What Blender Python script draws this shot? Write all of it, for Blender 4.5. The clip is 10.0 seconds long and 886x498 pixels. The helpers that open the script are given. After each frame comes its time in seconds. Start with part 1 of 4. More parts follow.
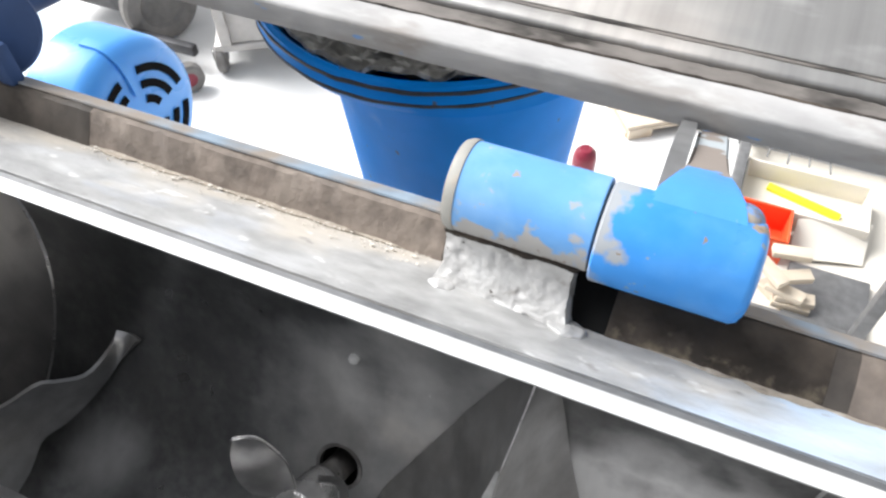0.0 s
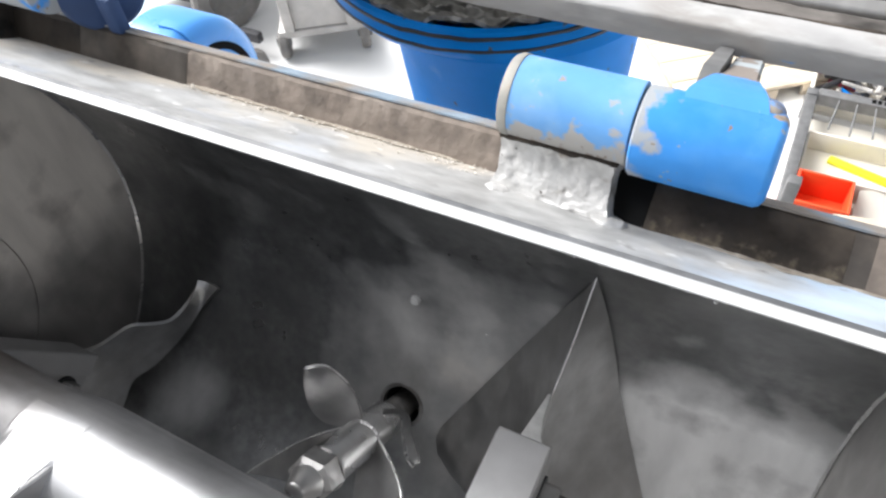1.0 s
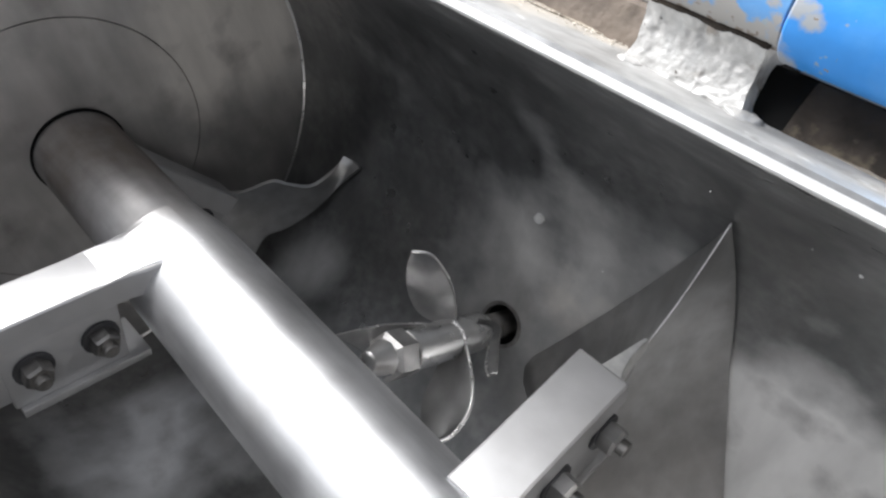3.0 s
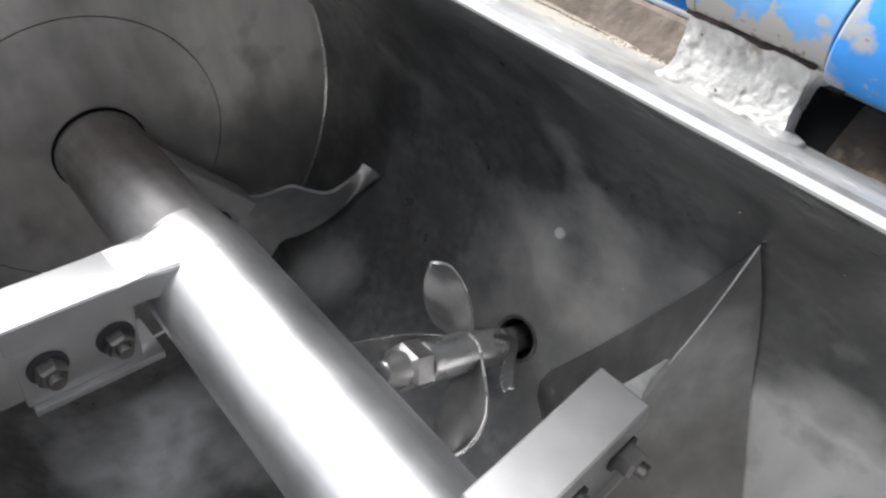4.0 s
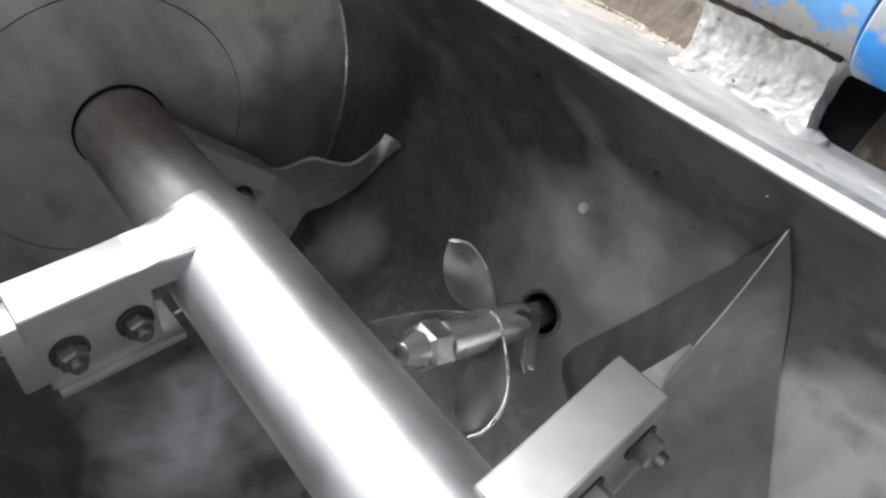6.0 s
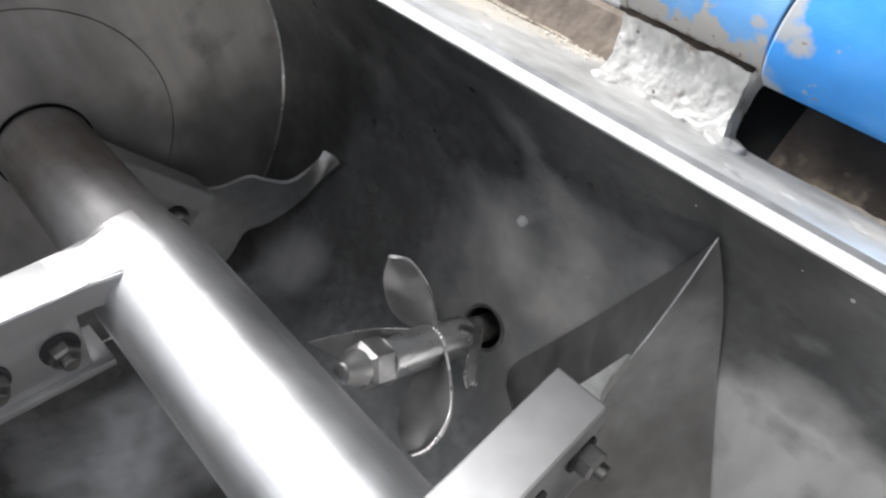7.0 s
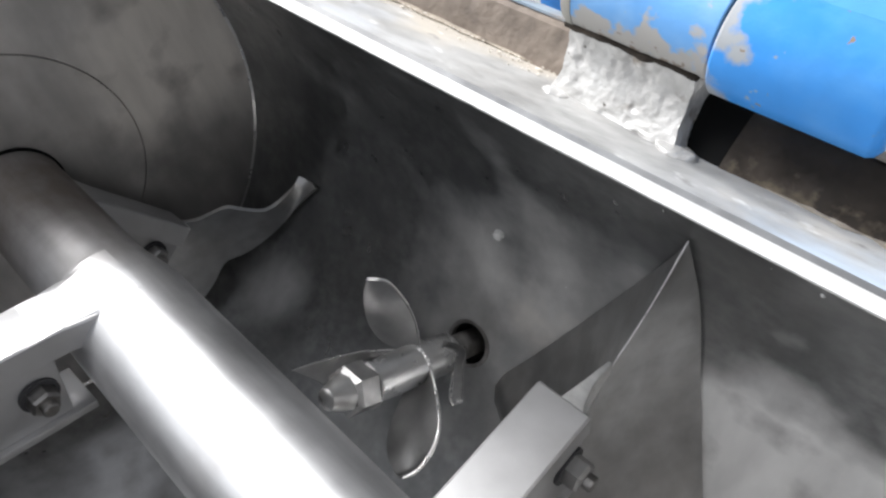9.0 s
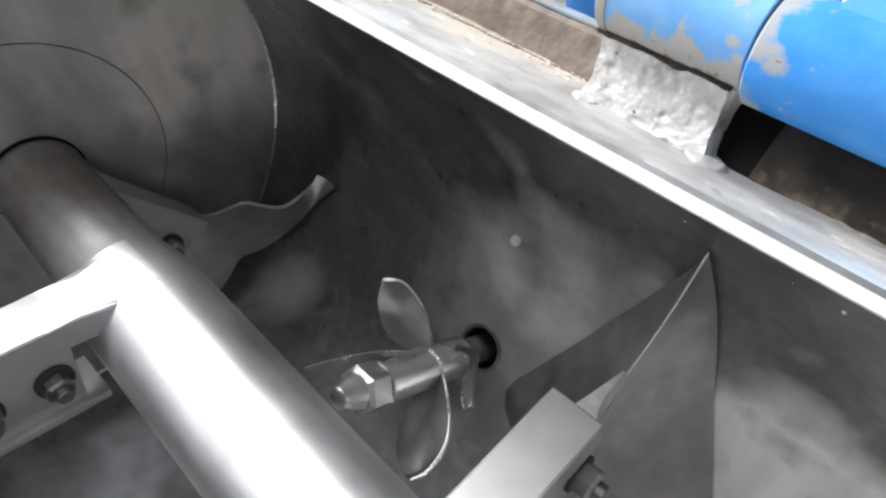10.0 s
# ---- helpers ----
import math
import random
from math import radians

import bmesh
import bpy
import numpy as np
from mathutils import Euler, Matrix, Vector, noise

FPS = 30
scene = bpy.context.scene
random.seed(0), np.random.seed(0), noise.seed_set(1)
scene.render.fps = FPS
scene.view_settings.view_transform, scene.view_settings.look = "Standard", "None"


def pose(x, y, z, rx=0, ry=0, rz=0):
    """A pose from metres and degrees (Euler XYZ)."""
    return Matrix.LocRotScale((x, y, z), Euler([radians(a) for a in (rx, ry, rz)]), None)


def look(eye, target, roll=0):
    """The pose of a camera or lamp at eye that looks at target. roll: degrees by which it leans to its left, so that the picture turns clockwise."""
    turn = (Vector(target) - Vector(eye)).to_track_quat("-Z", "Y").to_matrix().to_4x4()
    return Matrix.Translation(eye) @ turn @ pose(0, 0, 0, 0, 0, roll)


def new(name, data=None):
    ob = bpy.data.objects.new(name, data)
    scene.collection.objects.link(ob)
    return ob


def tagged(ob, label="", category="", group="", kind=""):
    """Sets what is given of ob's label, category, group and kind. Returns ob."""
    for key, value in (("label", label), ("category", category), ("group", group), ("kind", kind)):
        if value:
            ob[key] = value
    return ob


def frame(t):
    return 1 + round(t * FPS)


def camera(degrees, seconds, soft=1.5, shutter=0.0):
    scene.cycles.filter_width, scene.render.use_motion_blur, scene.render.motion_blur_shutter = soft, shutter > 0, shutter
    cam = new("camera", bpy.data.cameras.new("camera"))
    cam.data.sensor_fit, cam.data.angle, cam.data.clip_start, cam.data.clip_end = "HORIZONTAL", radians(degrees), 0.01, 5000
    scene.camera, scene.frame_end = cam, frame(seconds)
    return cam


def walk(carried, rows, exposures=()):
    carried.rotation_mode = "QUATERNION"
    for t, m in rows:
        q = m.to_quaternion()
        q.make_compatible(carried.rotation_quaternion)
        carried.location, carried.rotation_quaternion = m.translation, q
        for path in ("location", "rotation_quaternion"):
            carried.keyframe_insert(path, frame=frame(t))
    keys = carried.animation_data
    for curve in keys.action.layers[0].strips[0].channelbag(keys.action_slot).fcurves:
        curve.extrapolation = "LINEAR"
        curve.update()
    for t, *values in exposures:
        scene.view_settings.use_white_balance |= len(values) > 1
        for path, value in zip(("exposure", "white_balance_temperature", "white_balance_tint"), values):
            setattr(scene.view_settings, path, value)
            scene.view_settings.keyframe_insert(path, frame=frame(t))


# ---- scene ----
cam = camera(62.8, 10.0, soft=2.4)
PATH = [
    (0, (0.123, -0.166, 0.301), (-0.412, 0.986, -1.243), -1.9),
    (0.5, (0.13, -0.174, 0.295), (-0.445, 0.913, -1.282), -5.2),
    (1, (0.155, -0.238, 0.308), (-0.515, 0.838, -1.238), -7.4),
    (1.5, (0.168, -0.297, 0.294), (-0.542, 0.687, -1.296), -9.8),
    (2, (0.192, -0.277, 0.287), (-0.553, 0.702, -1.29), -7.9),
    (2.5, (0.21, -0.242, 0.251), (-0.718, 0.552, -1.333), -9.9),
    (4, (0.197, -0.246, 0.236), (-0.827, 0.502, -1.311), -7.7),
    (4.5, (0.187, -0.207, 0.243), (-0.746, 0.551, -1.356), -3.8),
    (5, (0.186, -0.21, 0.244), (-0.845, 0.374, -1.368), -13.1),
    (6.5, (0.19, -0.204, 0.234), (-0.815, 0.41, -1.383), -12.6),
    (7, (0.193, -0.197, 0.231), (-0.763, 0.521, -1.372), -8.9),
    (7.5, (0.196, -0.19, 0.227), (-0.689, 0.633, -1.366), -5.4),
    (8, (0.199, -0.185, 0.229), (-0.715, 0.618, -1.359), -8.2),
    (8.5, (0.2, -0.184, 0.232), (-0.746, 0.594, -1.348), -10.5),
    (9, (0.201, -0.184, 0.233), (-0.756, 0.576, -1.351), -11.4),
    (9.5, (0.201, -0.187, 0.235), (-0.777, 0.555, -1.345), -12.2),
    (10, (0.197, -0.191, 0.233), (-0.786, 0.559, -1.339), -10.1),
]
walk(cam, [(t, look(eye, target, roll)) for t, eye, target, roll in PATH])

# ---- light: bright overcast daylight from above ----
world = bpy.data.worlds.new("overcast_sky")
scene.world = world
world.use_nodes = True
wn, wl = world.node_tree.nodes, world.node_tree.links
wn.clear()
sky = wn.new("ShaderNodeTexSky")
sky.sky_type, sky.sun_disc = "NISHITA", False
sky.sun_elevation, sky.sun_rotation = radians(46), radians(-85)
sky.dust_density, sky.air_density = 4.0, 1.0
grey = wn.new("ShaderNodeHueSaturation")
grey.inputs["Saturation"].default_value = 0.18
bg = wn.new("ShaderNodeBackground")
bg.inputs["Strength"].default_value = 0.23
wo = wn.new("ShaderNodeOutputWorld")
wl.new(sky.outputs[0], grey.inputs["Color"])
wl.new(grey.outputs[0], bg.inputs["Color"])
wl.new(bg.outputs[0], wo.inputs["Surface"])
sun = new("sun", bpy.data.lights.new("sun", "SUN"))
sun.data.energy, sun.data.angle, sun.data.color = 4.8, radians(38), (0.985, 0.985, 1.0)
sun.matrix_world = look((-2.9, 0.25, 3.0), (0, 0, 0))


# ---- materials ----
def mat(name, colour, rough=0.5, metal=0.0, spots=(), grain=30.0, amount=0.25, bump=0.2, bump_scale=120.0, rough_var=0.15, stretch=(1, 1, 1), streak=None):
    """Two scales of colour noise, roughness variation and bump. spots: (colour, scale, low, high[, rough, metal[, near, far, gain, axis or centre]]) layers mixed in by noise. streak: (scale vector, amount) fine rubbed lines."""
    m = bpy.data.materials.new(name)
    m.use_nodes = True
    n, l = m.node_tree.nodes, m.node_tree.links
    b = n["Principled BSDF"]
    tc = n.new("ShaderNodeTexCoord")
    mp = n.new("ShaderNodeMapping")
    mp.inputs["Scale"].default_value = stretch
    l.new(tc.outputs["Object"], mp.inputs["Vector"])

    def noise_tex(scale, detail=6.0):
        t = n.new("ShaderNodeTexNoise")
        t.inputs["Scale"].default_value, t.inputs["Detail"].default_value = scale, detail
        l.new(mp.outputs[0], t.inputs["Vector"])
        return t.outputs["Fac"]

    def ramp(src, lo, hi, a, c):
        r = n.new("ShaderNodeMapRange")
        r.inputs[1].default_value, r.inputs[2].default_value, r.inputs[3].default_value, r.inputs[4].default_value = lo, hi, a, c
        l.new(src, r.inputs[0])
        return r.outputs[0]

    def mix(fac, a, c):
        x = n.new("ShaderNodeMix")
        x.data_type = "RGBA"
        l.new(fac, x.inputs[0])
        for s, v in ((x.inputs[6], a), (x.inputs[7], c)):
            if isinstance(v, tuple):
                s.default_value = (*v, 1)
            else:
                l.new(v, s)
        return x.outputs[2]

    def fmix(fac, a, c):
        x = n.new("ShaderNodeMix")
        l.new(fac, x.inputs[0])
        for s, v in ((x.inputs[2], a), (x.inputs[3], c)):
            if isinstance(v, (int, float)):
                s.default_value = v
            else:
                l.new(v, s)
        return x.outputs[0]

    dark = tuple(c * (1 - amount) for c in colour)
    lite = tuple(min(1, c * (1 + amount)) for c in colour)
    f1 = ramp(noise_tex(grain), 0.3, 0.7, 0, 1)
    col = mix(f1, dark, lite)
    f2 = ramp(noise_tex(grain * 0.2, 3.0), 0.35, 0.65, 0, 1)
    half = n.new("ShaderNodeMath")
    half.operation, half.inputs[1].default_value = "MULTIPLY", 0.5
    l.new(f2, half.inputs[0])
    col = mix(half.outputs[0], col, dark)
    ro = ramp(noise_tex(grain * 0.45, 4.0), 0.3, 0.7, max(0.03, rough - rough_var), min(1, rough + rough_var))
    me = metal
    for s in spots:
        src = noise_tex(s[1])
        if len(s) > 6:
            axis = s[9] if len(s) > 9 else 2
            if isinstance(axis, tuple):
                far = n.new("ShaderNodeVectorMath")
                far.operation, far.inputs[1].default_value = "DISTANCE", axis
                l.new(tc.outputs["Object"], far.inputs[0])
                where = far.outputs["Value"]
            else:
                sep = n.new("ShaderNodeSeparateXYZ")
                l.new(tc.outputs["Object"], sep.inputs[0])
                where = sep.outputs[axis]
            add = n.new("ShaderNodeMath")
            l.new(src, add.inputs[0])
            l.new(ramp(where, s[6], s[7], s[8], 0), add.inputs[1])
            src = add.outputs[0]
        f = ramp(src, s[2], s[3], 0, 1)
        col = mix(f, col, s[0])
        if len(s) > 4:
            ro = fmix(f, ro, s[4])
            me = fmix(f, me, s[5])
    if streak:
        sm = n.new("ShaderNodeMapping")
        sm.inputs["Scale"].default_value = streak[0]
        l.new(tc.outputs["Object"], sm.inputs["Vector"])
        st = n.new("ShaderNodeTexNoise")
        st.inputs["Scale"].default_value, st.inputs["Detail"].default_value = 1.0, 8.0
        l.new(sm.outputs[0], st.inputs["Vector"])
        k = n.new("ShaderNodeHueSaturation")
        l.new(ramp(st.outputs["Fac"], 0.3, 0.7, 1 - streak[1], 1 + streak[1]), k.inputs["Value"])
        l.new(col, k.inputs["Color"])
        col = k.outputs[0]
    l.new(col, b.inputs["Base Color"])
    l.new(ro, b.inputs["Roughness"])
    if isinstance(me, (int, float)):
        b.inputs["Metallic"].default_value = me
    else:
        l.new(me, b.inputs["Metallic"])
    bp = n.new("ShaderNodeBump")
    bp.inputs["Strength"].default_value, bp.inputs["Distance"].default_value = bump, 0.002
    l.new(noise_tex(bump_scale), bp.inputs["Height"])
    l.new(bp.outputs[0], b.inputs["Normal"])
    return m


# Pale patches at fixed centres: reflected light put into the colour, plus dust smears.
M_SHELL = mat("drum_steel", (0.34, 0.345, 0.35), 0.33, 0.93, spots=[((0.36, 0.355, 0.35), 6.0, 0.50, 0.95, 0.42, 0.86), ((0.20, 0.205, 0.21), 7.5, 0.50, 0.75, 0.4, 0.9),
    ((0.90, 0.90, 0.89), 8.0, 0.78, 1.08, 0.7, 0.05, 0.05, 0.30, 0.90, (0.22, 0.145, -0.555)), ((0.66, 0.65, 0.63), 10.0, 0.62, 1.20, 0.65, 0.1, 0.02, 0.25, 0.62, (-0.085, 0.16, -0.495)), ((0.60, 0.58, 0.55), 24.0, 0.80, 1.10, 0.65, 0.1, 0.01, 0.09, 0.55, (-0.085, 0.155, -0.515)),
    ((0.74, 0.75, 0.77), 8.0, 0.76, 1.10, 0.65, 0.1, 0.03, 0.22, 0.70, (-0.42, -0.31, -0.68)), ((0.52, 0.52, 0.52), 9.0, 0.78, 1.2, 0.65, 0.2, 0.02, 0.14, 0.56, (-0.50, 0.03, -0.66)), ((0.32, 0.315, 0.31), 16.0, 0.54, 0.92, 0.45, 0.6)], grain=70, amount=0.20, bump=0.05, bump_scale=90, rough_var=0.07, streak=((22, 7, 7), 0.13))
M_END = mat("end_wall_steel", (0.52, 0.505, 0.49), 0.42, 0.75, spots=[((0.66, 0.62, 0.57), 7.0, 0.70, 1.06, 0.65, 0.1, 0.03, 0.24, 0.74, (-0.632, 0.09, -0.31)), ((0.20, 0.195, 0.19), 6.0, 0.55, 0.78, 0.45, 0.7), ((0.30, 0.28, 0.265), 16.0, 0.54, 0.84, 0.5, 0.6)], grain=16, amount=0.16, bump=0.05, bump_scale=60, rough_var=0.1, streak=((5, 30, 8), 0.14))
# Brown dulling at the shaft's end also carries the end wall's shade.
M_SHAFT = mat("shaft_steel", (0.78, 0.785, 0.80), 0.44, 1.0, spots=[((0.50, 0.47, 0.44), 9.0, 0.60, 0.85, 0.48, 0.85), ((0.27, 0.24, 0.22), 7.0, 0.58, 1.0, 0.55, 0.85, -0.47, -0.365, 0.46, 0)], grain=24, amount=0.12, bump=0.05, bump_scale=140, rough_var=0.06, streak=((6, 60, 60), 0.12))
M_ARM = mat("arm_steel", (0.52, 0.52, 0.525), 0.30, 0.55, spots=[((0.45, 0.445, 0.44), 9.0, 0.45, 0.95, 0.34, 0.55)], grain=30, amount=0.10, bump=0.06, rough_var=0.02)
M_BLADE = mat("blade_steel", (0.55, 0.55, 0.55), 0.38, 1.0, spots=[((0.40, 0.39, 0.38), 9.0, 0.5, 0.8, 0.45, 1.0), ((0.60, 0.59, 0.58), 24.0, 0.58, 0.85, 0.5, 0.85)], grain=40, amount=0.16, bump=0.08, rough_var=0.08)
M_NUT = mat("dull_nut_steel", (0.46, 0.455, 0.45), 0.48, 1.0, grain=60, amount=0.2, bump=0.1)
M_WELD = mat("bright_weld_steel", (0.86, 0.86, 0.85), 0.35, 0.4, spots=[((0.60, 0.59, 0.57), 60.0, 0.60, 0.80, 0.4, 0.5)], grain=90, amount=0.15, bump=0.4, bump_scale=160)
M_PETAL = mat("chopper_blade_steel", (0.36, 0.36, 0.36), 0.42, 1.0, grain=50, amount=0.15, bump=0.06, rough_var=0.06)
M_CAP = mat("grey_cream_cap_paint", (0.29, 0.285, 0.26), 0.6, 0.1, spots=[((0.30, 0.27, 0.23), 60.0, 0.58, 0.70)], grain=60, amount=0.15, bump=0.3)
M_BRIGHT = mat("bright_worn_steel", (0.78, 0.775, 0.77), 0.30, 1.0, grain=60, amount=0.1, bump=0.08)
M_BOLT = mat("dull_bolt_steel", (0.31, 0.30, 0.29), 0.42, 1.0, grain=80, amount=0.3, bump=0.15)
M_FLANGE = mat("worn_flange_steel", (0.42, 0.42, 0.415), 0.5, 0.3, spots=[((0.52, 0.525, 0.53), 18.0, 0.52, 0.68, 0.5, 0.2), ((0.45, 0.415, 0.365), 24.0, 0.62, 0.84, 0.85, 0.0, -0.052, -0.018, 0.36), ((0.42, 0.46, 0.53), 10.0, 0.60, 0.72, 0.5, 0.0), ((0.50, 0.60, 0.72), 14.0, 0.66, 0.84, 0.4, 0.1, 0.22, 0.08, 0.34, 0), ((0.26, 0.25, 0.24), 55.0, 0.66, 0.73, 0.6, 0.2), ((0.60, 0.60, 0.59), 75.0, 0.64, 0.70, 0.5, 0.2)], grain=70, amount=0.22, bump=0.35, bump_scale=200, stretch=(0.6, 1, 1), streak=((9, 60, 60), 0.10))
M_LIP = mat("polished_rim_edge", (0.66, 0.66, 0.655), 0.5, 0.25, spots=[((0.60, 0.59, 0.57), 30.0, 0.62, 0.72, 0.5, 0.3)], grain=40, amount=0.06, bump=0.06, stretch=(0.3, 1, 1))
M_RAIL = mat("rusty_brown_rail", (0.175, 0.145, 0.122), 0.85, 0.0, spots=[((0.26, 0.22, 0.185), 28.0, 0.5, 0.7), ((0.10, 0.08, 0.07), 14.0, 0.58, 0.72)], grain=70, amount=0.35, bump=0.5, bump_scale=200)
# The dark rail colours hold painted shade as well as grime and dust.
M_GRIME_SHADE = mat("dark_grime_and_shade", (0.034, 0.028, 0.023), 0.8, 0.0, spots=[((0.11, 0.09, 0.072), 18.0, 0.50, 0.72), ((0.012, 0.011, 0.010), 9.0, 0.55, 0.66)], grain=60, amount=0.4, bump=0.4)
M_SHADE_DUST = mat("dusty_shaded_rail", (0.034, 0.028, 0.023), 0.8, 0.0, spots=[((0.10, 0.082, 0.066), 18.0, 0.50, 0.72), ((0.12, 0.10, 0.074), 150.0, 0.72, 1.0, 0.95, 0.0, -0.041, -0.029, 0.50)], grain=60, amount=0.4, bump=0.4)
M_RAIL_SHADED = mat("shaded_brown_rail", (0.055, 0.046, 0.038), 0.8, 0.0, spots=[((0.12, 0.10, 0.082), 20.0, 0.54, 0.72), ((0.03, 0.025, 0.02), 12.0, 0.56, 0.70)], grain=60, amount=0.35, bump=0.45)
M_RAILTOP = mat("rail_top_faded_blue", (0.22, 0.28, 0.34), 0.85, 0.0, spots=[((0.24, 0.21, 0.18), 20.0, 0.42, 0.6)], grain=50, amount=0.2, bump=0.2)
M_BLOCK = mat("silver_painted_weld", (0.50, 0.495, 0.485), 0.42, 0.3, spots=[((0.62, 0.62, 0.61), 40.0, 0.55, 0.70), ((0.26, 0.235, 0.21), 60.0, 0.60, 0.68), ((0.10, 0.09, 0.08), 120.0, 0.68, 0.72)], grain=90, amount=0.16, bump=0.45, bump_scale=260)
M_BLUE = mat("chipped_blue_paint", (0.045, 0.26, 0.68), 0.42, 0.0, spots=[((0.11, 0.34, 0.71), 14.0, 0.46, 0.66), ((0.33, 0.35, 0.37), 45.0, 0.76, 0.86, 0.6, 0.0, 0.092, 0.135, 0.40, 0), ((0.32, 0.26, 0.20), 60.0, 0.77, 0.81, 0.6, 0.0, 0.180, 0.158, 0.40, 0), ((0.28, 0.34, 0.40), 80.0, 0.665, 0.70, 0.55, 0.0), ((0.24, 0.19, 0.14), 130.0, 0.70, 0.72, 0.6, 0.0)], grain=40, amount=0.10, bump=0.25)
M_BLUEG = mat("faded_blue_paint", (0.125, 0.33, 0.66), 0.5, 0.0, spots=[((0.19, 0.38, 0.66), 24.0, 0.45, 0.65), ((0.36, 0.35, 0.335), 75.0, 0.76, 0.84, 0.7, 0.0, -0.006, 0.040, 0.66), ((0.20, 0.165, 0.14), 120.0, 0.80, 0.86, 0.8, 0.0, -0.008, 0.024, 0.50), ((0.31, 0.36, 0.40), 95.0, 0.665, 0.70, 0.6, 0.0), ((0.30, 0.27, 0.24), 75.0, 0.69, 0.71, 0.6, 0.0)], grain=30, amount=0.12, bump=0.25)
M_BLUEL = mat("bare_patched_blue_paint", (0.060, 0.27, 0.66), 0.45, 0.0, spots=[((0.24, 0.205, 0.18), 45.0, 0.76, 0.82, 0.7, 0.0, 0.158, 0.128, 0.48, 1), ((0.40, 0.44, 0.46), 40.0, 0.78, 0.84, 0.6, 0.0, 0.215, 0.170, 0.40, 1), ((0.38, 0.42, 0.45), 90.0, 0.69, 0.71, 0.6, 0.0)], grain=40, amount=0.1, bump=0.2)
M_BARE = mat("bare_tan_weld", (0.20, 0.165, 0.13), 0.8, 0.0, spots=[((0.06, 0.27, 0.66), 40.0, 0.54, 0.60, 0.5, 0.0), ((0.28, 0.25, 0.21), 60.0, 0.58, 0.70)], grain=60, amount=0.25, bump=0.4)
M_NAVY = mat("dark_blue_paint", (0.025, 0.06, 0.16), 0.6, 0.0, grain=30, amount=0.2)
M_MOTOR = mat("motor_blue_paint", (0.08, 0.33, 0.78), 0.3, 0.0, grain=8, amount=0.05, bump=0.03)
# The motor's blue made pale: strong light put into the body colour.
M_MOTOR_LIT = mat("motor_lit_paint", (0.55, 0.72, 0.86), 0.35, 0.0, grain=8, amount=0.06, bump=0.05)
M_BLACK = mat("black_gap_and_shade", (0.006, 0.006, 0.006), 0.9, 0.0, bump=0.1)
M_TUB = mat("blue_plastic", (0.001, 0.23, 0.74), 0.5, 0.0, spots=[((0.02, 0.27, 0.84), 8.0, 0.5, 0.75), ((0.30, 0.48, 0.72), 7.0, 0.64, 0.80, 0.7, 0.0), ((0.10, 0.13, 0.20), 60.0, 0.69, 0.72, 0.7, 0.0)], grain=12, amount=0.12, bump=0.05)
M_SLUDGE = mat("grey_sludge", (0.22, 0.215, 0.20), 0.75, 0.0, spots=[((0.46, 0.45, 0.43), 45.0, 0.52, 0.62), ((0.02, 0.019, 0.018), 26.0, 0.56, 0.63)], grain=80, amount=0.45, bump=0.8, bump_scale=110)
M_LID = mat("lid_brushed_steel", (0.34, 0.335, 0.325), 0.42, 0.55, spots=[((0.52, 0.48, 0.44), 5.0, 0.50, 0.7, 0.65, 0.4), ((0.28, 0.255, 0.235), 9.0, 0.56, 0.74, 0.6, 0.4), ((0.42, 0.415, 0.405), 40.0, 0.60, 0.80, 0.5, 0.4)], grain=14, amount=0.12, bump=0.08, stretch=(0.4, 1, 1), streak=((90, 5, 5), 0.10))
M_LIDBAR = mat("lid_bar_steel", (0.40, 0.395, 0.39), 0.8, 0.0, spots=[((0.33, 0.315, 0.30), 22.0, 0.48, 0.64), ((0.22, 0.19, 0.16), 16.0, 0.59, 0.70, 0.8, 0.0), ((0.47, 0.47, 0.46), 60.0, 0.56, 0.78, 0.7, 0.0), ((0.17, 0.33, 0.62), 34.0, 0.665, 0.69, 0.5, 0.0)], grain=45, amount=0.18, bump=0.5, stretch=(0.45, 1, 1))
M_GASKET = mat("dirty_rubber_gasket", (0.17, 0.155, 0.142), 0.85, 0.0, spots=[((0.03, 0.027, 0.024), 26.0, 0.50, 0.62), ((0.22, 0.20, 0.185), 34.0, 0.58, 0.68)], grain=60, amount=0.35, bump=0.5, stretch=(0.4, 1, 1))
M_FLOOR = mat("pale_concrete_floor", (0.80, 0.80, 0.79), 0.6, 0.0, spots=[((0.68, 0.67, 0.65), 3.0, 0.6, 0.8)], grain=4, amount=0.04, bump=0.1, bump_scale=30)
M_WOOD = mat("pale_wood", (0.66, 0.57, 0.45), 0.7, 0.0, spots=[((0.58, 0.46, 0.33), 14.0, 0.58, 0.72)], grain=20, amount=0.16, bump=0.2, stretch=(0.2, 1, 1))
M_STEELLEG = mat("grey_frame_steel", (0.20, 0.20, 0.20), 0.5, 0.4, grain=40, amount=0.2)
M_WHITEP = mat("cream_plastic", (0.74, 0.70, 0.62), 0.5, 0.0, grain=10, amount=0.05, bump=0.03)
M_YELLOW = mat("yellow_plastic", (0.85, 0.80, 0.02), 0.5, 0.0, grain=10, amount=0.05)
M_ORANGE = mat("orange_red_plastic", (0.85, 0.10, 0.03), 0.4, 0.0, grain=10, amount=0.05)
M_RED = mat("dark_red_plastic", (0.22, 0.02, 0.04), 0.4, 0.0, grain=20, amount=0.2)
M_RUBBER = mat("grey_rubber", (0.20, 0.19, 0.18), 0.8, 0.0, grain=30, amount=0.2)
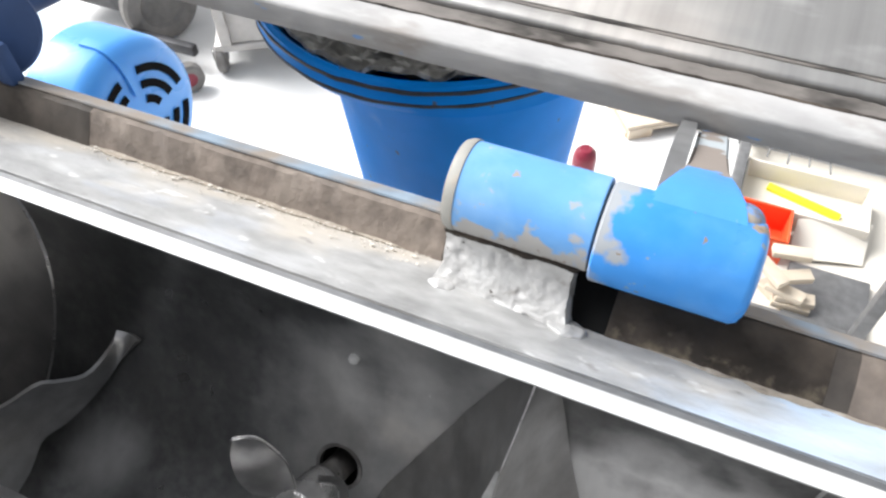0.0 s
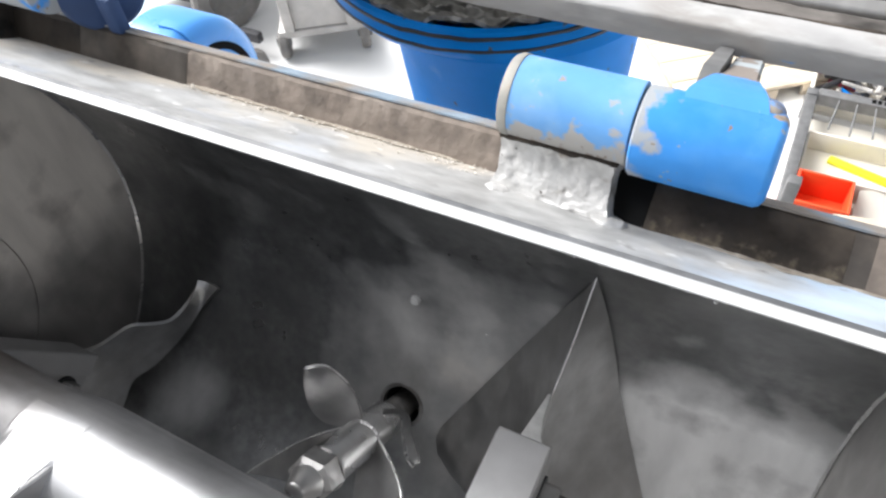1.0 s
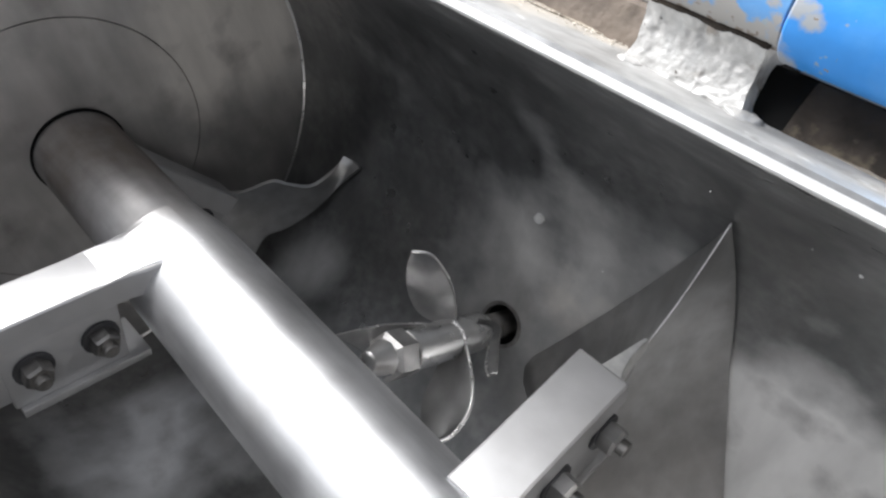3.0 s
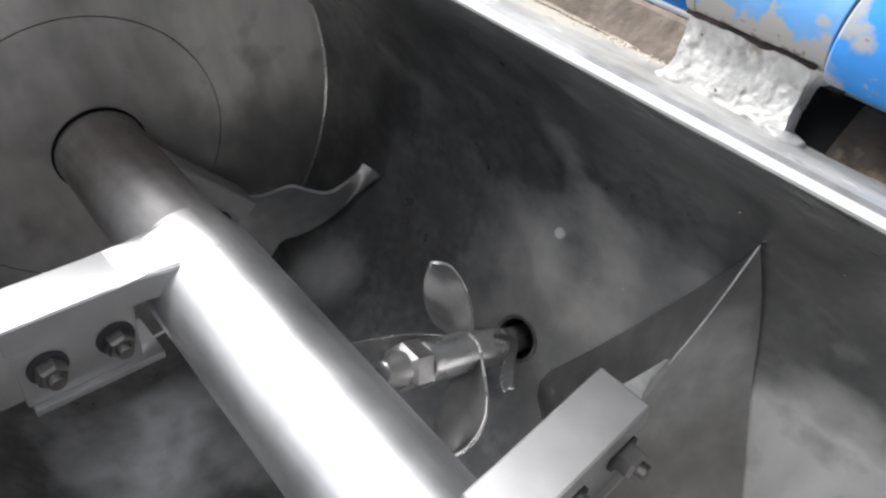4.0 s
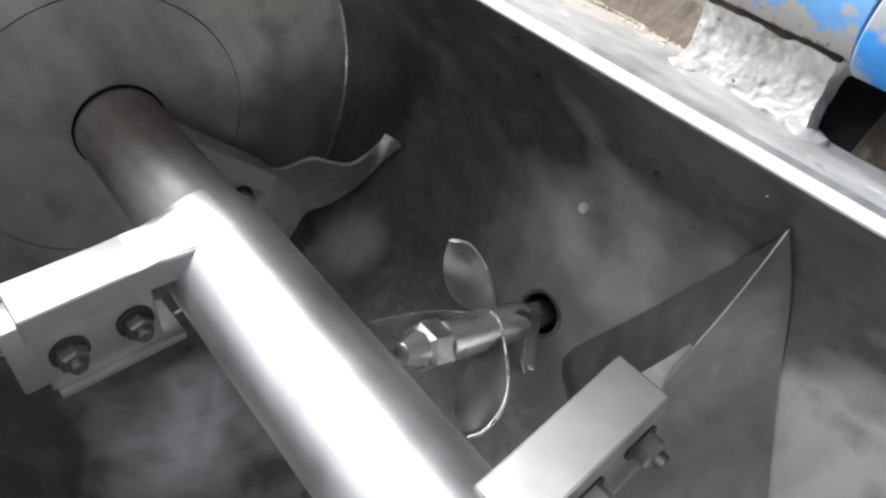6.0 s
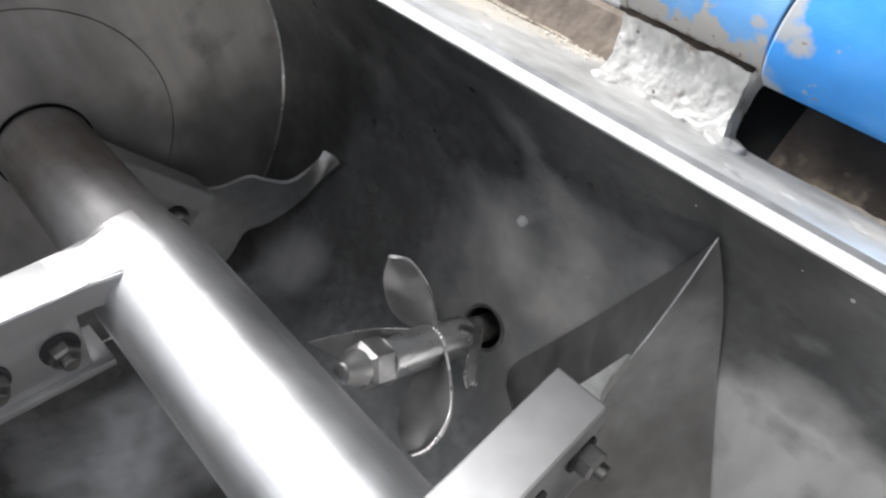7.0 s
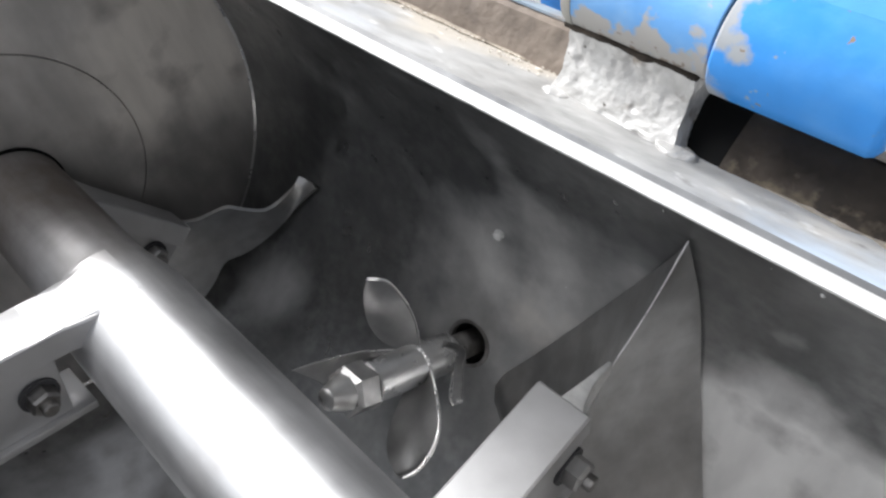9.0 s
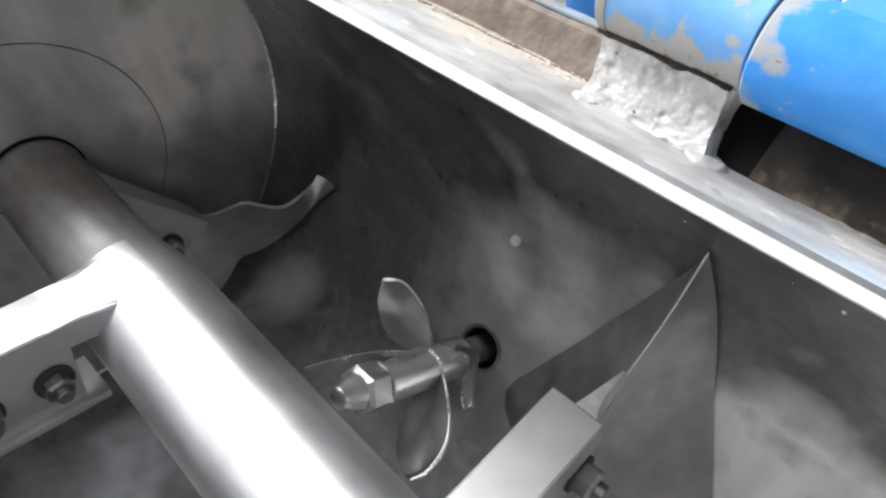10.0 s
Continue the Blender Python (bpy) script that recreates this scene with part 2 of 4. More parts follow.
M_GREYP = mat("pale_grey_metal", (0.45, 0.43, 0.41), 0.5, 0.2, grain=20, amount=0.15)
M_DARKP = mat("dark_machine_grey", (0.06, 0.06, 0.065), 0.5, 0.3, grain=30, amount=0.4)
M_SAND = mat("tan_dust_crumbs", (0.33, 0.29, 0.24), 0.95, 0.0, spots=[((0.42, 0.38, 0.33), 140.0, 0.58, 0.68), ((0.12, 0.10, 0.08), 60.0, 0.58, 0.70)], grain=80, amount=0.25, bump=0.5)

M_CRUMB = mat("pale_grit", (0.62, 0.58, 0.52), 0.9, 0.0, grain=80, amount=0.3, bump=0.3)

for m, level in ((M_BLACK, 0.08), (M_GRIME_SHADE, 0.2), (M_SHADE_DUST, 0.2), (M_TUB, 0.12), (M_BLUE, 0.22), (M_BLUEG, 0.28)):
    m.node_tree.nodes["Principled BSDF"].inputs["Specular IOR Level"].default_value = level

# ---- mesh helpers ----
BASE = {}


def thing(name, at, label, category, group=""):
    e = new(name)
    e.location = at
    e.empty_display_size = 0.05
    BASE[e.name] = Matrix.Translation(at)
    return tagged(e, label, category, group)


def finish(bm, smooth=35):
    bmesh.ops.recalc_face_normals(bm, faces=bm.faces)
    if smooth:
        lim = radians(smooth)
        for f in bm.faces:
            f.smooth = True
        for e in bm.edges:
            e.smooth = len(e.link_faces) == 2 and e.calc_face_angle(0) < lim


def part(name, bm, material, parent=None, label="", smooth=35):
    finish(bm, smooth)
    me = bpy.data.meshes.new(name)
    bm.to_mesh(me)
    bm.free()
    me.materials.append(material)
    ob = new(name, me)
    if parent:
        ob.parent = parent
        ob.matrix_parent_inverse = BASE.get(parent.name, Matrix()).inverted()
    return tagged(ob, label)


def box(bm, lo, hi, bevel=0.0, m=None, segs=2):
    r = bmesh.ops.create_cube(bm, size=1)
    vs = r["verts"]
    c = [(a + b) / 2 for a, b in zip(lo, hi)]
    d = [b - a for a, b in zip(lo, hi)]
    for v in vs:
        v.co = Vector((c[0] + v.co.x * d[0], c[1] + v.co.y * d[1], c[2] + v.co.z * d[2]))
    if bevel:
        es = list({e for v in vs for e in v.link_edges})
        r2 = bmesh.ops.bevel(bm, geom=es, offset=bevel, segments=segs, affect="EDGES", profile=0.5)
        vs = list({v for f in r2["faces"] for v in f.verts} | {v for v in vs if v.is_valid})
    if m is not None:
        bmesh.ops.transform(bm, matrix=m, verts=[v for v in vs if v.is_valid])
    return bm


def bx(lo, hi, bevel=0.0, m=None, segs=2):
    return box(bmesh.new(), lo, hi, bevel, m, segs)


def axis_frame(p, d):
    """Matrix whose z axis runs along d, at p."""
    return Matrix.Translation(p) @ Vector(d).to_track_quat("Z", "Y").to_matrix().to_4x4()


def lathe(profile, p, d, segs=48, bm=None, close=False):
    """profile: (radius, height) rows turned about the axis d through p."""
    bm = bm or bmesh.new()
    m = axis_frame(p, d)
    rings = []
    for r, h in profile:
        if r < 1e-6:
            rings.append([bm.verts.new(m @ Vector((0, 0, h)))] * segs)
        else:
            rings.append([bm.verts.new(m @ Vector((r * math.cos(2 * math.pi * k / segs), r * math.sin(2 * math.pi * k / segs), h))) for k in range(segs)])
    pairs = list(zip(rings, rings[1:])) + ([(rings[-1], rings[0])] if close else [])
    for a, b in pairs:
        for k in range(segs):
            q = []
            for v in (a[k], a[(k + 1) % segs], b[(k + 1) % segs], b[k]):
                if v not in q:
                    q.append(v)
            if len(q) > 2:
                bm.faces.new(q)
    return bm


def rod(p, q, r, segs=24, chamfer=0.0, bm=None):
    d = Vector(q) - Vector(p)
    L = d.length
    c = chamfer
    prof = [(0, 0), (r - c, 0), (r, c), (r, L - c), (r - c, L), (0, L)] if c else [(0, 0), (r, 0), (r, L), (0, L)]
    return lathe(prof, p, d, segs, bm)


def sheet(rows, thick, bm=None):
    """A plate of the given thickness through a grid of points."""
    bm = bm or bmesh.new()
    g = [[bm.verts.new(p) for p in r] for r in rows]
    fs = [bm.faces.new((g[i][j], g[i + 1][j], g[i + 1][j + 1], g[i][j + 1])) for i in range(len(g) - 1) for j in range(len(g[0]) - 1)]
    bmesh.ops.recalc_face_normals(bm, faces=fs)
    bmesh.ops.solidify(bm, geom=fs, thickness=thick)
    return bm


def rumple(bm, amp, scale, only=None):
    for v in bm.verts:
        if only is None or only(v.co):
            v.co += Vector(noise.noise_vector(v.co * scale)) * amp
    return bm


def hexnut(p, d, across, h):
    return lathe([(0, 0), (across * 0.577, 0), (across * 0.577, h * 0.8), (across * 0.5, h), (0, h)], p, d, 6)


# ---- the drum: its axis runs along x ----
AY, AZ, RAD = -0.165, -0.36, 0.358
X0, X1 = -0.632, 0.33


def polar(x, deg, r):
    a = radians(deg)
    return Vector((x, AY + r * math.cos(a), AZ + r * math.sin(a)))


def wall_at(x, deg):
    """The drum wall: round up to 40 degrees, then straight on to the rim."""
    if deg <= 40:
        return polar(x, deg, RAD)
    a, run = radians(40), radians(deg - 40) * RAD
    return polar(x, 40, RAD) + Vector((0, -math.sin(a), math.cos(a))) * run


CHX, CHA = -0.163, -38.5
SLOPE = radians(29.5)
FOUT = Vector((0, math.cos(SLOPE), -math.sin(SLOPE)))
FUP = Vector((0, math.sin(SLOPE), math.cos(SLOPE)))

mixer = thing("ploughshare_mixer", (-0.16, AY, -1.25), "open horizontal steel mixing drum with a worn rim flange", "mixer")


def build_shell():
    """Rolled drum wall with a round hole for the chopper."""
    top = 64.6
    xs = sorted({round(X0 + (CHX - 0.06 - X0) * k / 10, 4) for k in range(11)} | {round(CHX - 0.06 + 0.12 * k / 6, 4) for k in range(7)} | {round(CHX + 0.06 + (X1 - CHX - 0.06) * k / 10, 4) for k in range(11)})
    h0, h1 = CHA - 9, CHA + 9
    angs = [top + (h1 - top) * k / 24 for k in range(24)] + [h1 + (h0 - h1) * k / 6 for k in range(7)]
    end = -203.0
    angs += [h0 + (end - h0) * k / 48 for k in range(1, 49)]
    bm = bmesh.new()
    vid = {}
    inside = lambda i, j: CHX - 0.06 - 1e-4 <= xs[i] and xs[i + 1] <= CHX + 0.06 + 1e-4 and h0 - 1e-3 <= angs[j + 1] and angs[j] <= h1 + 1e-3
    for i, x in enumerate(xs):
        for j, a in enumerate(angs):
            vid[i, j] = bm.verts.new(wall_at(x, a))
    faces = []
    for i in range(len(xs) - 1):
        for j in range(len(angs) - 1):
            if not inside(i, j):
                faces.append(bm.faces.new((vid[i, j], vid[i + 1, j], vid[i + 1, j + 1], vid[i, j + 1])))
    i0 = min(range(len(xs)), key=lambda i: abs(xs[i] - CHX + 0.06))
    i1 = min(range(len(xs)), key=lambda i: abs(xs[i] - CHX - 0.06))
    j0, j1 = 24, 30
    ring = [(i, j0) for i in range(i0, i1)] + [(i1, j) for j in range(j0, j1)] + [(i, j1) for i in range(i1, i0, -1)] + [(i0, j) for j in range(j1, j0, -1)]
    circ = []
    for i, j in ring:
        u, v = xs[i] - CHX, radians(angs[j] - CHA) * RAD
        s = 0.0275 / math.hypot(u, v)
        circ.append(bm.verts.new(polar(CHX + u * s, CHA + math.degrees(v * s / RAD), RAD)))
    for k in range(len(ring)):
        n = (k + 1) % len(ring)
        faces.append(bm.faces.new((vid[ring[k]], vid[ring[n]], circ[n], circ[k])))
    for v in [v for v in bm.verts if not v.link_faces]:
        bm.verts.remove(v)
    bmesh.ops.recalc_face_normals(bm, faces=faces)
    f = faces[0]
    mid = f.calc_center_median()
    out = 1 if f.normal.dot(mid - Vector((mid.x, AY, AZ))) > 0 else -1
    bmesh.ops.solidify(bm, geom=faces, thickness=-0.008 * out)
    return bm


part("drum_wall", build_shell(), M_SHELL, mixer, "grey rolled steel wall with dust smears and painted-in reflections", smooth=60)
# gland behind the chopper hole
gl = lathe([(0.0280, 0.0), (0.0280, 0.07), (0, 0.07)], polar(CHX, CHA, RAD + 0.004), polar(0, CHA, 1) - polar(0, CHA, 0), 32)
part("chopper_gland", gl, M_DARKP, mixer)
gl = lathe([(0.0272, -0.0015), (0.0320, -0.0015), (0.033, 0.002), (0.0272, 0.002)], polar(CHX, CHA, RAD), polar(0, CHA, 1) - polar(0, CHA, 0), 40, close=True)
part("gland_ring", gl, M_BOLT, mixer)

END_TOP = 0.0
for x, d in ((X0, -1), (X1, 1)):
    ann = lathe([(0.1795, 0), (0.395, 0), (0.395, 0.012), (0.1795, 0.012)], (x, AY, AZ), (d, 0, 0), 96, close=True)
    bmesh.ops.bisect_plane(ann, geom=ann.verts[:] + ann.edges[:] + ann.faces[:], plane_co=(0, 0, END_TOP), plane_no=(0, 0, 1), clear_outer=True)
    bmesh.ops.holes_fill(ann, edges=[e for e in ann.edges if e.is_boundary], sides=0)
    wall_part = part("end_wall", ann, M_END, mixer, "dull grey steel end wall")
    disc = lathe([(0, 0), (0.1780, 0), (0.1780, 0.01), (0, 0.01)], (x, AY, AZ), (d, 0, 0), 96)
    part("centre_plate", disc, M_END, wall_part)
    back = lathe([(0, 0.0125), (0.2, 0.0125), (0.2, 0.016), (0, 0.016)], (x, AY, AZ), (d, 0, 0), 48)
    part("backing", back, M_BLACK, wall_part)
    weld = lathe([(RAD - 0.003, -0.001), (RAD, -0.0035), (RAD + 0.001, -0.001)], (x, AY, AZ), (d, 0, 0), 160, close=True)
    part("weld_seam", rumple(weld, 0.0008, 90), M_BRIGHT, wall_part)

# rim: sloped flange, polished lip, both sides of the opening
XA, XB = X0 - 0.07, X1 + 0.12
FM = Matrix(((1, 0, 0, 0), (0, FOUT.y, FUP.y, 0), (0, FOUT.z, FUP.z, 0), (0, 0, 0, 1)))
part("rim_flange", bx((XA, 0.0176, -0.0048), (XB, 0.155, -0.001), 0.0, FM), M_FLANGE, mixer, "scuffed pale steel flange with tan and bluish stains")
lip = bmesh.new()
g = []
for k in range(141):
    x = XA + (XB - XA) * k / 140
    j = 0.0005 * noise.noise(Vector((x * 30, 1, 0))) + 0.0004 * noise.noise(Vector((x * 110, 5, 0)))
    g.append([lip.verts.new(FM @ Vector((x, u, w))) for u, w in ((0.0090, -0.0048), (0.0024 + j, -0.0022), (0.0016 + j, -0.0010), (0.0026 + j, -0.0003), (0.0140 + 0.6 * j, -0.0006), (0.0195 + 2 * j, -0.0008), (0.0197 + 2 * j, -0.0012), (0.0175, -0.0048))])
for p, q in zip(g, g[1:]):
    for k in range(8):
        lip.faces.new((p[k], p[(k + 1) % 8], q[(k + 1) % 8], q[k]))
lip.faces.new(g[0]), lip.faces.new(g[-1])
part("rim_lip", lip, M_LIP, mixer, "polished bright rim edge", smooth=50)
fr = polar(0, -203, RAD + 0.004)
part("front_lip", bx((X0, fr.y - 0.012, fr.z - 0.004), (X1, fr.y + 0.006, fr.z + 0.008), 0.003), M_LIP, mixer)

# rail behind the flange: three stretches
def rail(name, a, b, front, front_top, h, material):
    bm = bmesh.new()
    n = max(4, int((b - a) / 0.003))
    g = []
    for k in range(n + 1):
        x = a + (b - a) * k / n
        j = 0.0012 * noise.noise(Vector((x * 40, 3, h * 50))) + 0.0007 * noise.noise(Vector((x * 150, 7, h * 50)))
        t = 0.0007 * noise.noise(Vector((x * 90, 11, h * 50))) + 0.0003 * noise.noise(Vector((x * 400, 2, 1)))
        prof = [(front + j, -0.001), (front + 0.4 * (front_top - front) + j + 0.5 * t, 0.4 * h), (front_top + j + t, h - 0.003), (front_top + 0.003, h - 0.0004 + t), (front_top + 0.019, h), (front_top + 0.021, -0.001)]
        g.append([bm.verts.new(FM @ Vector((x, u, w))) for u, w in prof])
    for p, q in zip(g, g[1:]):
        for k in range(6):
            bm.faces.new((p[k], p[(k + 1) % 6], q[(k + 1) % 6], q[k]))
    bm.faces.new(g[0]), bm.faces.new(g[-1])
    return part(name, bm, material, mixer, smooth=40)


rail("rail", -0.272, 0.004, 0.100, 0.101, 0.027, M_RAIL)
# Two darker stretches: shade beside the far hinge put into the rail's colour.
rail("rail", -0.392, -0.2721, 0.0998, 0.1008, 0.027, M_RAIL_SHADED)
rail("rail", -0.52, -0.3921, 0.0996, 0.1006, 0.027, M_GRIME_SHADE)
# Black length of rail: deep shade under the pipe, painted in.
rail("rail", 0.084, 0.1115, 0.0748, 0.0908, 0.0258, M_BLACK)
# Dark, then half-dark: the pipe's shadow and its soft edge as rail colour.
rail("rail", 0.1116, 0.224, 0.074, 0.090, 0.026, M_SHADE_DUST)
rail("rail", 0.2241, 0.236, 0.0739, 0.0899, 0.026, M_RAIL_SHADED)
rail("rail", 0.2361, XB, 0.0738, 0.0898, 0.026, M_RAIL)
part("rail_cap", bx((-0.52, 0.1040, 0.0275), (0.004, 0.1195, 0.0290), 0, FM), M_RAILTOP, mixer, "faded blue top strip")
part("rail_cap", bx((0.10, 0.0940, 0.0265), (XB, 0.1085, 0.0280), 0, FM), M_RAILTOP, mixer, "faded blue top strip")

# hinge: weld-covered block and fixed sleeve, built once for each end
PY, PZ, PR = 0.0915, 0.0175, 0.0254


def hinge_block(x0, x1, y0=0.064):
    """A block thick with weld metal, its foot spreading a little over the flange."""
    bm = bmesh.new()
    box(bm, (x0, 0.0, 0.0), (x1, 1.0, 1.0))
    bmesh.ops.subdivide_edges(bm, edges=bm.edges[:], cuts=56, use_grid_fill=True)
    for v in bm.verts:
        x, u, w = v.co
        f = y0 + 0.014 * min(1, w * 1.5) - 0.015 * (1 - w) * max(0, min(1, (x - x0) / (x1 - x0)))
        e = (1 - w) ** 4
        k = (x - x0) / (x1 - x0)
        x += 0.010 * e * max(0, k - 0.7) / 0.3 - 0.005 * e * max(0, 0.3 - k) / 0.3
        y = f + (0.115 - f) * u
        foot = -y * math.tan(SLOPE) - 0.006
        v.co = Vector((x, y, foot + (0.006 - foot) * w))
    for amp, sc in ((0.0012, 40), (0.0008, 90), (0.0006, 180), (0.0004, 400)):
        rumple(bm, amp, sc)
    for v in bm.verts:
        dip = noise.noise(v.co * 130 + Vector((3, 1, 7)))
        v.co.y += 0.0050 * max(0, dip - 0.36)
        v.co.y -= 0.0035 * max(0, noise.noise(v.co * 75 + Vector((9, 4, 2))) - 0.34)
    return bm


part("hinge_block", hinge_block(0.013, 0.087), M_BLOCK, mixer, "lumpy silver-painted weld block")
part("hinge_sleeve", lathe([(PR - 0.006, -0.002), (PR - 0.001, -0.001), (PR, 0.0), (PR, 0.0742), (PR - 0.0006, 0.0748), (0, 0.0748)], (0.019, PY, PZ), (1, 0, 0), 64), M_BLUEG, mixer, "faded blue painted pipe sleeve, chipped")
# Row of dark beads added to deepen the shadow line below the sleeve.
seam = bmesh.new()
for k in range(46):
    x = 0.017 + 0.071 * k / 45
    r = bmesh.ops.create_icosphere(seam, subdivisions=1, radius=0.0019 + 0.0009 * noise.noise(Vector((x * 200, 2, 0))))
    for v in r["verts"]:
        v.co = Vector((x, 0.0695 + 0.0008 * noise.noise(Vector((x * 90, 0, 5))), 0.0035 + 0.0012 * noise.noise(Vector((x * 60, 8, 0))))) + Vector((v.co.x * 1.4, v.co.y, v.co.z))
part("shade_seam", seam, M_GRIME_SHADE, mixer, "dark beaded line standing in for shade under the sleeve")
part("sleeve_cap", lathe([(0, -0.007), (PR - 0.006, -0.0065), (PR - 0.001, -0.005), (PR + 0.0005, -0.002), (PR + 0.0006, 0.0015), (PR - 0.002, 0.0020)], (0.019, PY, PZ), (1, 0, 0), 48), M_CAP, mixer)
for x, u, rad, flat in ((0.016, 0.070, 0.0062, 0.40), (0.092, 0.066, 0.0090, 0.45)):
    sp = bmesh.new()
    r = bmesh.ops.create_icosphere(sp, subdivisions=4, radius=rad)
    for v in sp.verts:
        v.co = FM @ (Vector((x, u, -0.0012)) + Vector((v.co.x * 1.3, v.co.y, v.co.z * flat)) + 0.0013 * Vector(noise.noise_vector(v.co * 170 + Vector((x * 900, 0, 0)))) + 0.0004 * Vector(noise.noise_vector(v.co * 420 + Vector((x * 900, 3, 0)))))
    part("weld_blob", sp, M_BLOCK, mixer, "silver-painted blob of weld on the flange", smooth=60)
part("hinge_block", hinge_block(-0.535, -0.475, 0.078), M_GRIME_SHADE, mixer, "dark weld block")
part("hinge_sleeve", lathe([(0, -0.001), (PR - 0.001, -0.001), (PR, 0.0), (PR, 0.060), (0, 0.061)], (-0.535, PY, PZ), (1, 0, 0), 48), M_BLUE, mixer, "blue painted pipe sleeve")
# stands that carry the drum
for x in (X0 + 0.12, X1 - 0.12):
    part("leg", bx((x - 0.04, AY - 0.18, -1.25), (x + 0.04, AY + 0.18, AZ - RAD - 0.0085), 0.004), M_STEELLEG, mixer)
# mounds of dust along the foot of the rail
def mound(a, b, foot, width, height, seed):
    rows = []
    n = int((b - a) / 0.004)
    for k in range(n + 1):
        x = a + (b - a) * k / n
        e = min(1, 6 * k / n, 6 * (n - k) / n)
        w = width * e * (0.55 + 0.8 * abs(noise.noise(Vector((x * 22, seed, 0)))) + 0.35 * noise.noise(Vector((x * 90, seed, 3))))
        h = height * e * (0.6 + 0.7 * abs(noise.noise(Vector((x * 35, seed, 7)))))
        rows.append([FM @ Vector((x, foot + 0.003 - max(w, 0.0008) * t, -0.0006 + h * (1 - t) ** 1.5 + 0.0006 * noise.noise(Vector((x * 300, t * 9, seed))) * (1 - t))) for t in (0, 0.2, 0.4, 0.6, 0.8, 1)])
    return sheet(rows, -0.0008)


tagged(part("dust_mound", mound(-0.30, 0.006, 0.100, 0.010, 0.0026, 2.0), M_SAND, None), "thin line of tan dust at the foot of the rail", "dust", kind="stuff")
tagged(part("dust_mound", mound(0.10, 0.44, 0.0750, 0.009, 0.0024, 5.0), M_SAND, None), "bank of tan dust at the foot of the dark rail", "dust", kind="stuff")
# crumbs of dust along the foot of the rail
bm = bmesh.new()
rng = random.Random(4)
for k in range(260):
    x = rng.uniform(-0.27, 0.0)
    u = 0.099 - abs(rng.gauss(0, 0.007))
    s = rng.uniform(0.0003, 0.0008) * (2.2 if rng.random() < 0.08 else 1)
    r = bmesh.ops.create_icosphere(bm, subdivisions=1, radius=s)
    for v in r["verts"]:
        v.co = FM @ (Vector((x, u, s * 0.3)) + Vector((v.co.x * 1.2, v.co.y, v.co.z * 0.7)))
tagged(part("dust_crumbs", bm, M_CRUMB), "tan dust crumbs along the foot of the rail", "dust", kind="stuff")

# ---- lid, folded back on its hinge ----
lid = thing("mixer_lid", (0.0, 0.25, -0.03), "open brushed steel lid with a dirty gasket edge", "lid")
LB = radians(14)
LM = Matrix(((1, 0, 0, 0), (0, math.cos(LB), -math.sin(LB), 0.25), (0, math.sin(LB), math.cos(LB), -0.014), (0, 0, 0, 1)))
LX0, LX1 = -0.60, 0.62
def strip(name, v0, v1, w0, w1, amp, material, lab="", round_by=0.003, scale=45):
    """A long uneven strip along the lid edge: from v0 to v1 across, w0 to w1 in depth."""
    bm = bmesh.new()
    g = []
    for k in range(221):
        x = LX0 + (LX1 - LX0) * k / 220
        j = [amp * (noise.noise(Vector((x * scale, v0 * 90 + q, 3))) + 0.6 * noise.noise(Vector((x * scale * 4, q, v1 * 70)))) for q in (0, 5, 9, 14)]
        prof = ((v0 + j[0], w0), (v0 + j[0], w1 - round_by), (v0 + 0.4 * round_by + j[0], w1 - 0.3 * round_by + 0.3 * j[1]), (v0 + round_by + j[0], w1 + j[1]), ((v0 + v1) / 2, w1 + j[2]), (v1 - round_by + j[3], w1 + j[1]), (v1 + j[3], w1 - round_by), (v1 + j[3], w0))
        g.append([bm.verts.new(LM @ Vector((x, a, b))) for a, b in prof])
    for p, q in zip(g, g[1:]):
        for k in range(8):
            bm.faces.new((p[k], p[(k + 1) % 8], q[(k + 1) % 8], q[k]))
    bm.faces.new(g[0]), bm.faces.new(g[-1])
    part(name, bm, material, lid, lab, smooth=60)


strip("edge_bar", -0.002, 0.022, -0.026, 0.0, 0.0006, M_LIDBAR, "scuffed steel edge bar with blue paint specks", 0.003, 30)
strip("gasket", 0.0226, 0.0385, -0.014, -0.0052, 0.0012, M_GASKET, "dirty brown rubber gasket", 0.002)
strip("grime_line", 0.0185, 0.0236, -0.010, -0.0012, 0.0013, M_GRIME_SHADE, "black grime along the gasket", 0.0012, 70)
strip("inner_band", 0.0395, 0.0545, -0.014, -0.0022, 0.0007, M_LID, "", 0.003, 25)
strip("groove", 0.0552, 0.0580, -0.014, -0.0050, 0.0003, M_GASKET, "", 0.0006, 25)
part("lid_sheet", bx((LX0, 0.0582, -0.012), (LX1, 0.60, -0.004), 0.0015, LM), M_LID, lid, "brushed steel sheet")
PP = PR + 0.0014
part("hinge_pipe", lathe([(0, 0.0), (PP - 0.0012, 0.0), (PP, 0.0012), (PP, 0.0715), (PP - 0.0015, 0.0745), (PP - 0.005, 0.0765), (0, 0.0765)], (0.0950, PY - 0.0012, PZ - 0.0022), (1, 0, 0), 64), M_BLUE, lid, "bright blue painted hinge pipe with chipped spots")


lump = bmesh.new()
bmesh.ops.create_icosphere(lump, subdivisions=4, radius=0.0105)
for v in lump.verts:
    v.co = Vector((0.1570, PY + 0.013, PZ + 0.0145)) + Vector((v.co.x * 1.15, v.co.y, v.co.z)) + 0.003 * Vector(noise.noise_vector(v.co * 80))
